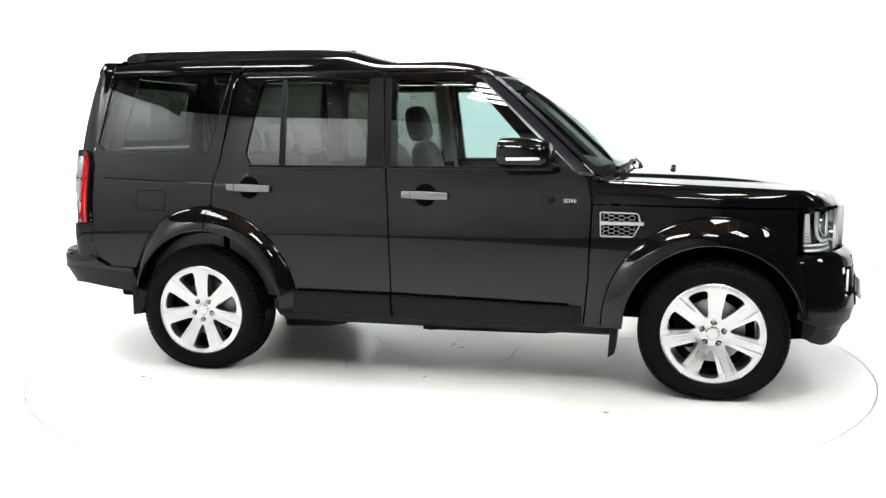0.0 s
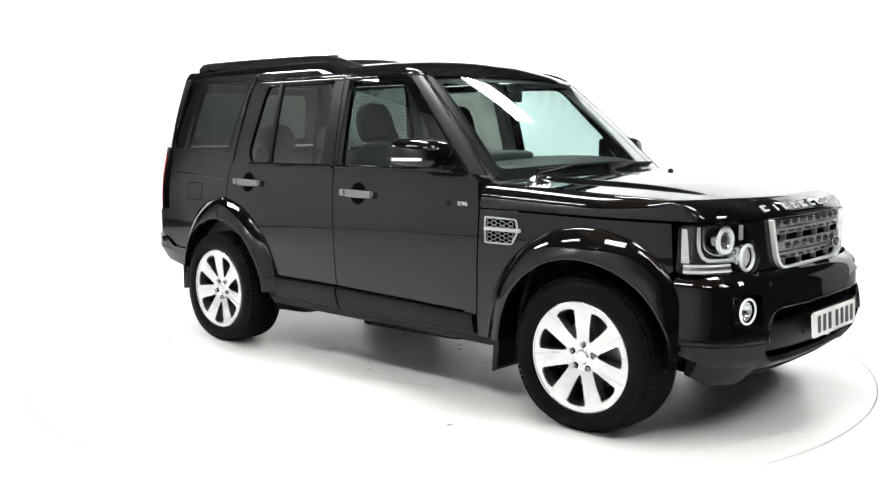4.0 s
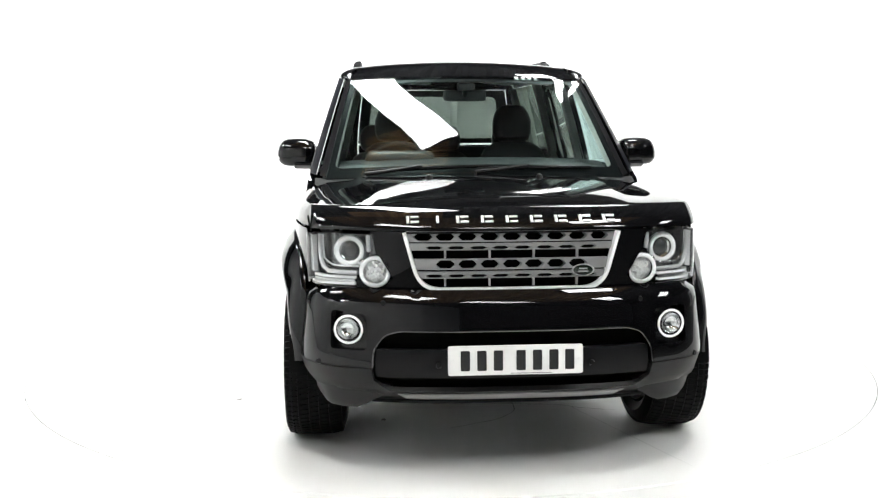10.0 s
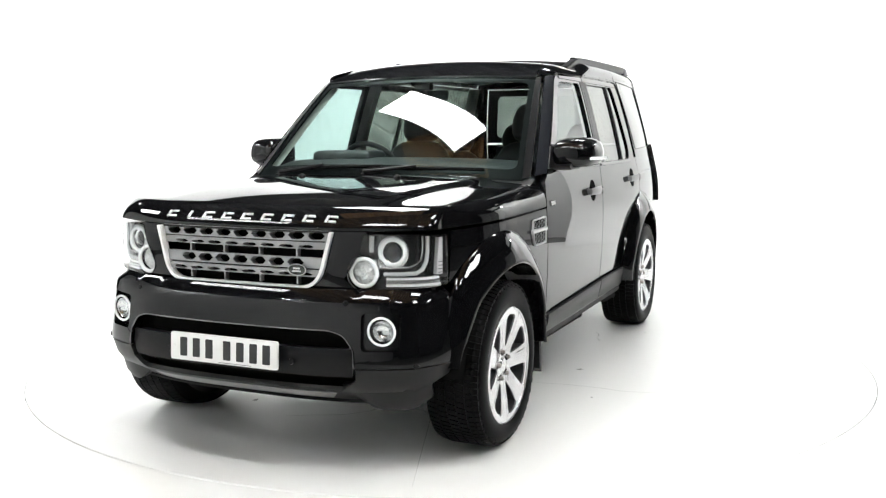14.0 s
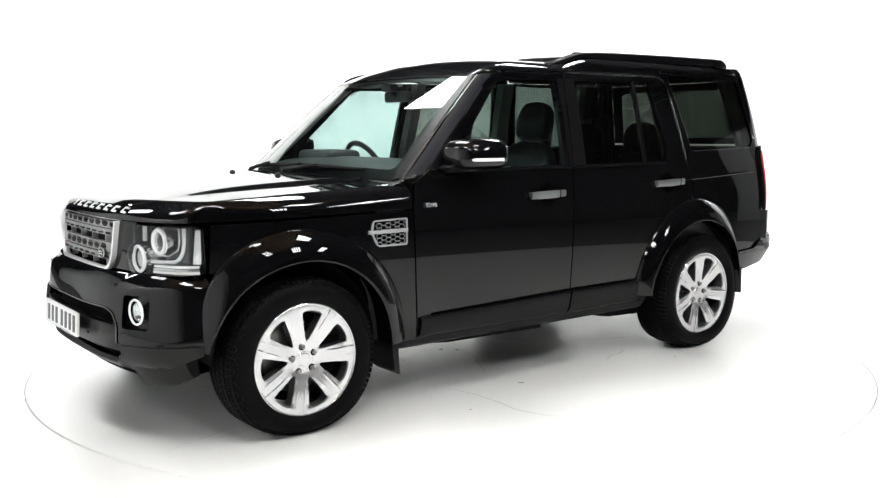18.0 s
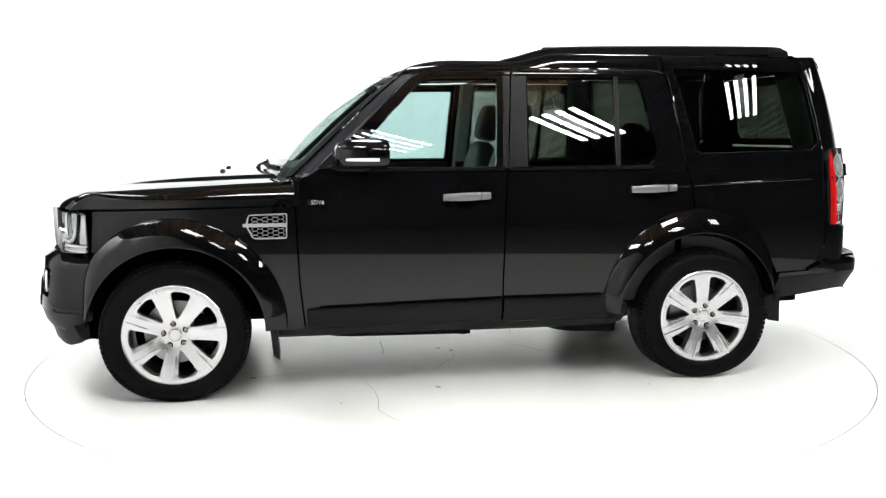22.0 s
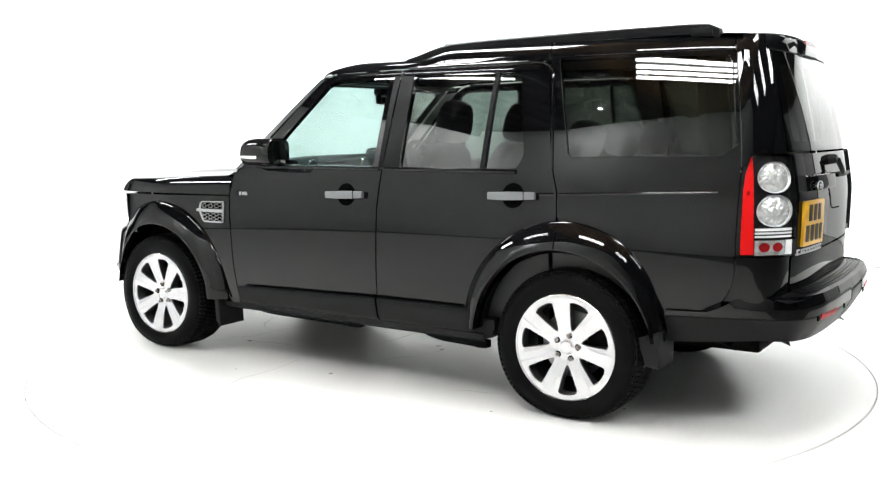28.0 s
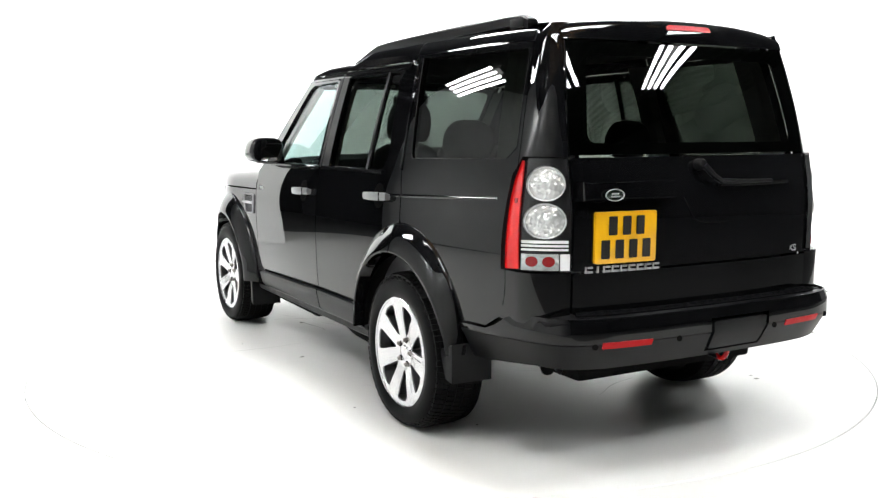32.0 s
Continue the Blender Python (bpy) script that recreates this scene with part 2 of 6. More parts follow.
def lathe(profile, n=48, axis="y", at=(0, 0, 0), closed=False):
    """Turns a profile of (radius, height) round an axis."""
    rows = []
    for i in range(n):
        a = 2 * math.pi * i / n
        row = []
        for r, h in profile:
            c, s = r * math.cos(a), r * math.sin(a)
            p = {"y": (c, h, s), "z": (c, s, h), "x": (h, c, s)}[axis]
            row.append((p[0] + at[0], p[1] + at[1], p[2] + at[2]))
        rows.append(row)
    bm = bmesh.new()
    vr = [[bm.verts.new(p) for p in r] for r in rows]
    m = len(profile)
    for i in range(n):
        j = (i + 1) % n
        for k in range(m if closed else m - 1):
            l = (k + 1) % m
            bm.faces.new((vr[i][k], vr[i][l], vr[j][l], vr[j][k]))
    bmesh.ops.remove_doubles(bm, verts=bm.verts, dist=1e-5)
    bmesh.ops.recalc_face_normals(bm, faces=bm.faces)
    return bm


def tube(path, r, n=8, cap=True):
    """A round rod along a path."""
    bm = bmesh.new()
    pts = [Vector(p) for p in path]
    rings = []
    for i, p in enumerate(pts):
        d = (pts[min(i + 1, len(pts) - 1)] - pts[max(i - 1, 0)]).normalized()
        u = d.cross(Vector((0.13, 0.2, 1))).normalized()
        w = d.cross(u)
        rad = r[i] if isinstance(r, (list, tuple)) else r
        rings.append([bm.verts.new(p + rad * (math.cos(2 * math.pi * k / n) * u + math.sin(2 * math.pi * k / n) * w)) for k in range(n)])
    for a, b in zip(rings, rings[1:]):
        for k in range(n):
            bm.faces.new((a[k], a[(k + 1) % n], b[(k + 1) % n], b[k]))
    if cap:
        bm.faces.new(rings[0][::-1])
        bm.faces.new(rings[-1])
    bmesh.ops.recalc_face_normals(bm, faces=bm.faces)
    return bm


def add(bm, other):
    """Joins a second bmesh into the first."""
    me = bpy.data.meshes.new("tmp")
    other.to_mesh(me)
    other.free()
    bm.from_mesh(me)
    bpy.data.meshes.remove(me)
    return bm


# ---- the studio ----
def ramp(x, a, b):
    t = min(max((x - a) / (b - a), 0.0), 1.0)
    return t * t * (3 - 2 * t)


def ring_floor(r0, r1, z, n=128):
    f0 = r0 if callable(r0) else lambda a: r0
    f1 = r1 if callable(r1) else lambda a: r1
    bm = bmesh.new()
    ring = lambda f, h: [bm.verts.new((f(q) * math.cos(q), f(q) * math.sin(q), h)) for q in (2 * math.pi * i / n for i in range(n))]
    a, c, b = ring(f0, z), ring(f0, z - 0.06), ring(f1, z)
    for i in range(n):
        j = (i + 1) % n
        bm.faces.new((a[i], b[i], b[j], a[j]))
        bm.faces.new((c[i], a[i], a[j], c[j]))
    return bm


def white_edge(a):
    """How far the white floor reaches: further on the partition's side."""
    return 6.4 + 2.2 * max(0.0, -math.cos(a - 0.25)) ** 1.3 - 1.4 * max(0.0, math.cos(a + 1.05)) ** 1.3


floor_paint = material("white_floor_paint", (0.80, 0.80, 0.79), 0.30, vary=0.02, vary_scale=0.9, grain=0.02, grain_scale=90.0)
tagged(part("floor", ring_floor(TABLE_R + 0.005, white_edge, -0.003), floor_paint, smooth=False), "white painted studio floor round the turntable", "floor", kind="structure")
hall_floor = material("grey_hall_concrete", (0.15, 0.15, 0.147), 0.6, vary=0.3, vary_scale=1.1)
tagged(part("floor_hall", ring_floor(white_edge, 24.0, -0.006), hall_floor, smooth=False), "dark grey concrete floor of the hall", "floor", kind="structure")
tagged(part("floor_pit", ring_floor(0.01, TABLE_R + 0.3, -0.06), GAP, smooth=False), "dark pit floor under the turntable", "floor", kind="structure")

TABLE = lathe([(0.0, 0.0), (0.6, 0.0), (1.4, 0.0), (2.1, 0.0), (TABLE_R - 0.004, 0.0), (TABLE_R, -0.004), (TABLE_R, -0.05), (0.0, -0.05)], 160, "z")
TABLE = tagged(part("turntable", TABLE, floor_paint, sharp=20), "round white painted turntable flush with the floor", "turntable")

# the white cove: floor fillet, wall and its returns, open towards the hall behind the camera
path = arc(-2.2, 1.2, 4.0, 141, 90, 12) + arc(2.4, 1.2, 4.0, 90, 50, 10)
path = dense(path, 0.8, False)
rows = []
for i, p in enumerate(path):
    d = (Vector(path[min(i + 1, len(path) - 1)]) - Vector(path[max(i - 1, 0)])).normalized()
    inw = Vector((d.y, -d.x))
    prof = [(0.9, 0.004)] + [(0.9 - 0.9 * math.sin(a), 0.004 + 0.9 - 0.9 * math.cos(a)) for a in np.linspace(0.1, math.pi / 2, 8)] + [(0.0, 3.4), (-0.12, 3.4), (-0.12, 0.0)]
    rows.append([(p[0] + inw.x * o, p[1] + inw.y * o, h) for o, h in prof])
tagged(part("wall_cove", loft(rows), WHITE, sharp=50, recalc=True), "white seamless studio cove wall with a rounded foot", "wall", kind="structure")

grey_paint = material("pale_partition_paint", (0.80, 0.81, 0.81), 0.7, vary=0.15, vary_scale=0.7)
# unseen wall, placed and bent to match what the car mirrors
edge = dense([(0.9, -12.95), (0.2, -11.2), (-0.4, -9.6), (-0.9, -8.3), (-1.7, -7.4), (-2.9, -6.8), (-4.5, -6.3), (-6.4, -5.6), (-7.9, -4.5), (-8.6, -3.0), (-8.7, -1.0), (-8.7, 2.1), (-8.8, 3.0), (-9.2, 4.2), (-10.0, 5.2)], 0.6, False)
rows = []
for i, (x, y) in enumerate(edge):
    d = (Vector(edge[min(i + 1, len(edge) - 1)]) - Vector(edge[max(i - 1, 0)])).normalized()
    # the wall's head rolls back from the studio, so its brightness fades upwards
    k = 0.45 + 0.05 * ramp(x, -8.2, -5.0)
    head = [(0.0, 0.0), (0.0, 4.1 + k), (0.05, 4.45 + k), (0.18, 4.8 + k), (0.40, 5.08 + k), (0.70, 5.22 + k), (0.70, 5.15 + k), (0.10, 4.1 + k), (0.10, 0.0)]
    rows.append([(x - d.y * o, y + d.x * o, h) for o, h in head])
tagged(part("wall_partition", loft(rows), grey_paint, recalc=True, sharp=35), "pale grey partition wall beside the studio", "wall", kind="structure")
edge = dense([(5.15, 4.55), (6.4, 4.75), (7.6, 4.55), (8.5, 4.0)], 0.6, False)
rows = [[(x, y, 0.0), (x, y, 4.9), (x + 0.05, y + 0.10, 4.9), (x + 0.05, y + 0.10, 0.0)] for x, y in edge]
tagged(part("wall_flat", loft(rows), WHITE, smooth=False, recalc=True), "white painted flat wall past the cove's end", "wall", kind="structure")
# unseen screen added to give the car's flanks a dull reflection
edge = dense([(8.6, 3.95), (9.3, 3.2), (9.4, 2.0)], 0.6, False)
rows = [[(x, y, 0.0), (x, y, 3.2), (x + 0.08, y + 0.06, 3.2), (x + 0.08, y + 0.06, 0.0)] for x, y in edge]
dull_paint = material("dull_grey_screen_paint", (0.24, 0.24, 0.245), 0.7, vary=0.2, vary_scale=0.7)
tagged(part("wall_screen", loft(rows), dull_paint, smooth=False, recalc=True), "dull grey screen added past the white wall to be mirrored", "wall", kind="structure")
hall_paint = material("hall_wall_dark", (0.04, 0.04, 0.041), 0.7, vary=0.3, vary_scale=0.6)
for nm, b in (("wall_south", (-12, 12, -13.2, -13.0, 0, CEIL + 1.2)), ("wall_west", (-12.2, -12, -13, 9, 0, CEIL + 1.2)),
              ("wall_east", (12, 12.2, -13, 9, 0, CEIL + 1.2)), ("wall_north", (-12, 12, 9, 9.2, 0, CEIL + 1.2))):
    tagged(part(nm, box(*b), hall_paint, smooth=False), "dark painted hall wall behind the studio", "wall", kind="structure")
roof_metal = material("dark_roof_sheet", (0.022, 0.023, 0.025), 0.6, vary=0.4, vary_scale=0.8)
xs = [-12.2 + 0.1 * i for i in range(245)]
rows = [[(x, y, CEIL + 1.15 + (0.035 if i % 4 < 2 else 0.0)) for i, x in enumerate(xs)] for y in (-13.2, 9.2)]
timber = material("brown_roof_board", (0.20, 0.125, 0.06), 0.7, vary=0.35, vary_scale=2.5)
# same boards near the softbox, coloured paler to look lit by it
lit_board = material("lit_roof_board", (0.50, 0.29, 0.12), 0.6, vary=0.3, vary_scale=3.0)
xs = [-3.2 + 0.08 * i for i in range(81)]
rows2 = [[(x, y, CEIL + 0.55 + (0.03 if i % 4 < 2 else 0.0)) for i, x in enumerate(xs)] for y in (-6.6, -1.5)]
tagged(part("ceiling_boards", loft(rows2), timber, smooth=False), "brown ribbed roof boards over the studio's front", "ceiling", kind="structure")
xs = [-1.8 + 0.08 * i for i in range(24)]
rows2 = [[(x, y, CEIL + 0.55 + (0.03 if i % 4 < 2 else 0.0)) for i, x in enumerate(xs)] for y in (-1.48, -0.35)]
tagged(part("ceiling_boards", loft(rows2), lit_board, smooth=False), "ribbed roof boards beside the softbox, coloured as if lit by it", "ceiling", kind="structure")
tagged(part("ceiling", loft(rows), roof_metal, smooth=False), "dark ribbed metal hall ceiling", "ceiling", kind="structure")

# ---- lamps of the hall ----
GLOW = bpy.data.materials.new("lamp_glow")
GLOW.use_nodes = True
_p = GLOW.node_tree.nodes["Principled BSDF"]
_p.inputs["Base Color"].default_value = (0.9, 0.9, 0.9, 1)
_p.inputs["Emission Color"].default_value = (0.985, 1.0, 0.99, 1)
_p.inputs["Emission Strength"].default_value = 72.0
SOFT_GLOW = GLOW.copy()
SOFT_GLOW.name = "diffuser_glow"
SOFT_GLOW.node_tree.nodes["Principled BSDF"].inputs["Emission Strength"].default_value = 42.0
WASH_GLOW = GLOW.copy()
WASH_GLOW.name = "wall_light_glow"
WASH_GLOW.node_tree.nodes["Principled BSDF"].inputs["Emission Strength"].default_value = 130.0
CASE = material("black_lamp_case", (0.03, 0.03, 0.03), 0.6)


def tube_bank(x, y, turn, z=3.6, length=1.35, gap=0.14, n=4, glow=None, r=0.018, shade=0.0):
    b = new("ceiling_light")
    b.matrix_basis = pose(x, y, z, 0, 0, turn)
    tagged(b, "hanging light with four glowing strips, mirrored in the car or added as fill" if n > 1 else "single bright tube added near the roof to light the partition", "ceiling light", "hall ceiling lights")
    part("lamp_case", box(-length / 2 - 0.05, length / 2 + 0.05, -0.07, 0.07, 0.05, 0.12, 0.01), CASE, b)
    for i in range(n):
        o = (i - (n - 1) / 2) * gap
        part("lamp_tube", box(-length / 2, length / 2, o - gap * 0.21, o + gap * 0.21, -0.012, 0.012, 0.008) if glow is None else tube([(-length / 2, o, 0.0), (length / 2, o, 0.0)], r, 8), glow or GLOW, b)
    # added board that blocks the tubes from the car's reflections
    if shade:
        part("lamp_shade", box(-length / 2 - 0.05, length / 2 + 0.05, -0.02 - shade, -0.005 - shade, -shade, 0.12, 0.004), CASE, b, "black board added to keep the tube out of reflections")
    for o in (-length * 0.4, length * 0.4):
        part("hanger", tube([(o, 0, 0.1), (o, 0, CEIL + 1.2 - z)], 0.008, 6), CASE, b)


def panel(x, y, z, turn, w, d, label):
    s = new("softbox")
    s.matrix_basis = pose(x, y, z, 0, 0, turn)
    tagged(s, label, "softbox", "overhead softboxes")
    part("softbox_case", box(-w / 2 - 0.04, w / 2 + 0.04, -d / 2 - 0.04, d / 2 + 0.04, 0.012, 0.22, 0.02), CASE, s)
    part("diffuser", box(-w / 2, w / 2, -d / 2, d / 2, 0.0, 0.008), SOFT_GLOW, s)
    for o in (-w * 0.4, w * 0.4):
        part("hanger", tube([(o, 0, 0.2), (o, 0, CEIL + 1.2 - z)], 0.008, 6), CASE, s)


panel(-0.575, -0.12, 3.6, -60, 1.86, 0.60, "large white softbox hanging above the turntable")
panel(1.6, -2.4, 3.6, 20, 0.8, 0.5, "white softbox hanging in front of the turntable")
# the last two banks are added, unseen, to brighten the front floor
for row in ((-0.69, -3.50, -39, 3.6, 1.12, 0.12), (-2.95, -1.72, -40, 3.6, 1.5, 0.12, 4, GLOW, 0.015), (0.83, -4.93, -37, 3.6, 1.05, 0.11, 4, GLOW, 0.014), (2.74, -4.28, -38, 3.6, 1.25, 0.155),
            (4.52, -2.88, -47, 3.6, 1.28, 0.135), (1.28, 0.90, -41, 3.6, 1.0, 0.13), (-4.55, 0.55, -52, 3.6, 1.6, 0.13), (-1.6, -5.3, 5, 5.3), (1.7, -5.3, -5, 5.3)):
    tube_bank(*row)
# unseen tubes added high up to brighten the pale partition
FLOOD_GLOW = GLOW.copy()
FLOOD_GLOW.name = "bright_tube_glow"
FLOOD_GLOW.node_tree.nodes["Principled BSDF"].inputs["Emission Strength"].default_value = 1480.0
for x, y, turn, length in ((-7.9, -3.4, 90, 2.2), (-5.03, -5.2, 160, 1.1)):
    tube_bank(x, y, turn, 5.3, length, 0.14, 1, FLOOD_GLOW, 0.007, 0.20)
# unseen tubes added close to the cove, to wash its wall with light
for x, y, turn in ((-4.0, 3.1, 50), (-1.3, 4.2, 0), (1.5, 4.2, 0), (4.2, 3.1, -50), (6.6, 3.7, -6)):
    tube_bank(x, y, turn, 3.5, 1.7, 0.14, 4, WASH_GLOW, shade=0.30)


# ---- the car: surfaces ----
WB = 1.4425
HUB = 0.375
CAR = new("car")
CAR.empty_display_size = 0.3
tagged(CAR, "black four-by-four estate car with silver alloy wheels, parked on the turntable", "car")

side_low = curve([(0.30, 0.83), (0.38, 0.868), (0.48, 0.886), (0.62, 0.899), (0.80, 0.9055), (0.88, 0.906), (0.95, 0.906)])
side_top = curve([(1.73, 0.733), (1.745, 0.7284), (1.765, 0.716), (1.785, 0.690), (1.797, 0.655), (1.80, 0.635)])


def side_prof(z):
    if z < 0.88:
        return side_low(z)
    if z < 1.21:
        return 0.906 - 0.312 * (z - 0.88) ** 2
    d = z - 1.21
    return 0.872 - 0.215 * d - 0.10 * d * d


def roof_shift(x):
    """How far the roof's edge lies above its common height."""
    up = 0.05 * ramp(-x, 0.36, 0.66)
    if x > -0.05:
        up -= 0.075 * ((x + 0.05) / 0.35) ** 2
    if x < -2.0:
        up -= 0.014 * ((-2.0 - x) / 0.2) ** 2
    return up


def side_y(x, z):
    s = roof_shift(x)
    zb = 1.745 + max(s, 0.0) * 0.6
    if z <= zb:
        y = side_prof(z)
    else:
        f = min((z - zb) / max(1.80 + s - zb, 0.012), 1.0)
        y = side_top(1.745 + 0.055 * f) + (side_prof(zb) - side_prof(1.745)) * (1 - f)
    if x > 1.35:
        y -= 0.105 * ((x - 1.35) / 0.55) ** 2
    if x < -1.1:
        y -= (0.060 + 0.012 * ramp(z, 0.95, 1.30)) * ((-1.1 - x) / 1.09) ** 2
    if z > 1.2 and x > -0.7:
        y -= 0.012 * ((x + 0.7) / 1.25) ** 2 * (z - 1.2) / 0.45
    return y


def side(sgn, off=0.0):
    return lambda x, z: (x, sgn * (side_y(x, z) + off), z)


def nose_x(y):
    return 2.118 - 0.24 * (abs(y) / 0.9) ** 3.2


def tail_prof(z):
    d = z - 1.10
    return -2.453 + (0.13 * d + 0.148 * d * d if d > 0 else -0.012 * d)


def tail_x(y, z):
    return tail_prof(z) + 0.085 * (abs(y) / 0.8) ** 3


def tail(y, z, off=0.0):
    return (tail_x(y, z) - off, y, z)


def hatch_half(z):
    return 0.660 - 0.07 * max(0.0, (z - 1.25) / 0.6) ** 1.7


def edge_x(z):
    """Where the rear quarter panel ends."""
    return -2.215 + 0.06 * max(0.0, (0.80 - z) / 0.16) ** 2 + 0.18 * max(0.0, z - 1.24) ** 1.3


def corner_curve(z):
    """The car's rear corner at one height, from the tailgate's edge round to the side."""
    xs = edge_x(z)
    hy = hatch_half(z)
    b = Vector((tail_x(hy, z), hy, z))
    below = z < 0.861
    xe = -2.305 if below else min(b.x + 0.205, xs - 0.012)
    sidep = [Vector((x, side_y(x, min(z, 1.80 + roof_shift(x))), z)) for x in np.linspace(xs, xe, 4)]
    a = sidep[-1]
    out = Vector((a.y - b.y, b.x - a.x, 0)).normalized()
    c = Vector((b.x + 0.012, a.y - 0.035, z)) if below else (a + b) / 2 - out * 0.042 * (1 if out.y < 0 else -1)
    pts = sidep[:-1]
    for k in range(17):
        t = k / 16
        w0, w1, w2 = (1 - t) ** 2, 2 * t * (1 - t) * 1.2, t * t
        pts.append((w0 * a + w1 * c + w2 * b) / (w0 + w1 + w2))
    pts.reverse()
    cum = [0.0]
    for p, q in zip(pts, pts[1:]):
        cum.append(cum[-1] + (q - p).length)
    out = []
    for k in range(25):
        d = cum[-1] * k / 24
        j = 0
        while j < len(cum) - 2 and cum[j + 1] < d:
            j += 1
        out.append(pts[j].lerp(pts[j + 1], (d - cum[j]) / max(cum[j + 1] - cum[j], 1e-9)))
    return out


def corner(u, z, off=0.0, sg=1):
    """A point of the corner; u runs from 0 at the tailgate to 0.40 at the side."""
    c = corner_curve(z)
    f = min(max(u / 0.40 * 24, 0.0), 23.999)
    k = int(f)
    d = (c[k + 1] - c[k]).normalized()
    p = c[k].lerp(c[k + 1], f - k) + Vector((-d.y, d.x, 0)) * off
    return (p.x, sg * p.y, p.z)


WS_B, WS_T = (1.0, 1.193), (0.348, 1.718)


def screen(y, s, off=0.0):
    w = abs(y) / 0.78
    bow = math.sin(math.pi * s) * max(0.0, 1 - w * w)
    x = WS_B[0] + (WS_T[0] - WS_B[0]) * s - 0.135 * w ** 2.2 * (1 - 0.25 * s) + 0.03 * bow
    z = WS_B[1] + (WS_T[1] - WS_B[1]) * s - 0.02 * w ** 2 + 0.025 * bow
    return (x + off * 0.66, y, z + off * 0.75)


def roof_z(x, y):
    w = abs(y) / 0.66
    return 1.800 + roof_shift(x) + 0.034 * (1 - w * w)


# ---- the car: body ----
def ws_half(s):
    return 0.785 - 0.125 * s


def mirrored(fn):
    for sg in (1, -1):
        fn(sg)


arch_f = lambda r, a0, a1, n=16: arc(WB - 0.005, HUB + 0.005, r, a0, a1, n)
arch_r = lambda r, a0, a1, n=16: arc(-1.41, HUB, r, a0, a1, n)

W_FRONT = [(0.575, 1.222), (0.15, 1.672), (0.09, 1.692), (-0.285, 1.697), (-0.255, 1.222)]
W_REAR = [(-0.435, 1.222), (-0.452, 1.700), (-1.088, 1.703), (-1.108, 1.66), (-1.172, 1.29), (-1.135, 1.226)]
W_QTR = [(-1.300, 1.758), (-1.405, 1.305), (-1.425, 1.285), (-2.135, 1.300), (-2.185, 1.345), (-2.128, 1.71), (-2.105, 1.745)]


def side_body(sg):
    fl = sg > 0
    wing = rounded([(0.822, 1.028), (1.835, 1.010), (1.85, 0.80), (1.80, 0.79)], [0, 0.01, 0.01, 0]) + arch_f(0.52, 48, 176) + [(0.90, 0.37), (0.781, 0.37), (0.805, 0.62), (0.820, 0.98)]
    part("wing", sheet(wing, [], side(sg), 0.035, flip=fl), PAINT, CAR)
    door = [(0.79, 1.160), (0.812, 1.02), (0.797, 0.62), (0.772, 0.375), (-0.284, 0.375), (-0.286, 0.62), (-0.297, 1.0), (-0.314, 1.21), (-0.335, 1.45), (-0.362, 1.742), (0.13, 1.728), (0.20, 1.69), (0.68, 1.225)]
    d = part("front_door", sheet(door, [rounded(W_FRONT, [0.02, 0.05, 0.05, 0.02, 0.02])], side(sg), 0.03, thick=0.03, flip=fl), PAINT, CAR)
    part("window_glass", sheet(rounded([(0.60, 1.205), (0.155, 1.69), (-0.30, 1.712), (-0.265, 1.205)], 0.02), [], side(sg, -0.014), 0.05, thick=0.004, flip=fl), CLEAR, d, "lightly tinted clear side glass")
    rear = [(-0.292, 0.375), (-0.85, 0.375)] + arch_r(0.545, 180 - 148, 84, 14) + [(-1.372, 1.0), (-1.364, 1.118), (-1.337, 1.208), (-1.29, 1.45), (-1.255, 1.70), (-1.235, 1.744), (-0.370, 1.742), (-0.343, 1.45), (-0.322, 1.21), (-0.305, 1.0), (-0.294, 0.62)]
    d2 = part("rear_door", sheet(rear, [rounded(W_REAR, 0.025)], side(sg), 0.03, thick=0.03, flip=fl), PAINT, CAR)
    part("window_glass", sheet(rounded([(-0.42, 1.205), (-0.44, 1.715), (-0.948, 1.715), (-0.93, 1.205)], 0.01), [], side(sg, -0.012), 0.05, thick=0.004, flip=fl), DOOR_PRIVACY, d2, "dark privacy side glass")
    part("quarter_light", sheet(rounded([(-0.955, 1.205), (-0.972, 1.715), (-1.10, 1.715), (-1.185, 1.27), (-1.14, 1.205)], 0.02), [], side(sg, -0.012), 0.05, thick=0.004, flip=fl), DOOR_PRIVACY, d2, "dark privacy quarter glass")
    part("window_divider", sheet([(-0.930, 1.21), (-0.948, 1.712), (-0.972, 1.712), (-0.955, 1.21)], [], side(sg, 0.001), 0.05, thick=0.02, flip=fl), SATIN, d2, "satin black upright window bar")
    qtr = arch_r(0.545, 93, 158, 12) + [(-1.93, 0.595), (-2.075, 0.612), (-2.11, 0.632)] + [(edge_x(z) + 0.004, z) for z in (0.66, 0.70, 0.75, 0.80, 1.0, 1.24, 1.32, 1.4, 1.5, 1.6, 1.7, 1.772)] + [(-1.6, 1.772), (-1.250, 1.772), (-1.262, 1.70), (-1.297, 1.45), (-1.344, 1.208), (-1.371, 1.118), (-1.379, 1.0)]
    part("rear_quarter", sheet(qtr, [W_QTR], side(sg), 0.035, thick=0.03, flip=fl), PAINT, CAR)
    part("quarter_window", sheet(rounded([(p[0] + (0.012 if p[0] > -1.7 else -0.012), p[1] + (0.008 if p[1] > 1.5 else -0.012)) for p in W_QTR], 0.02), [], side(sg, -0.006), 0.05, thick=0.004, flip=fl), PRIVACY, CAR, "large dark privacy rear side window")
    rows = []
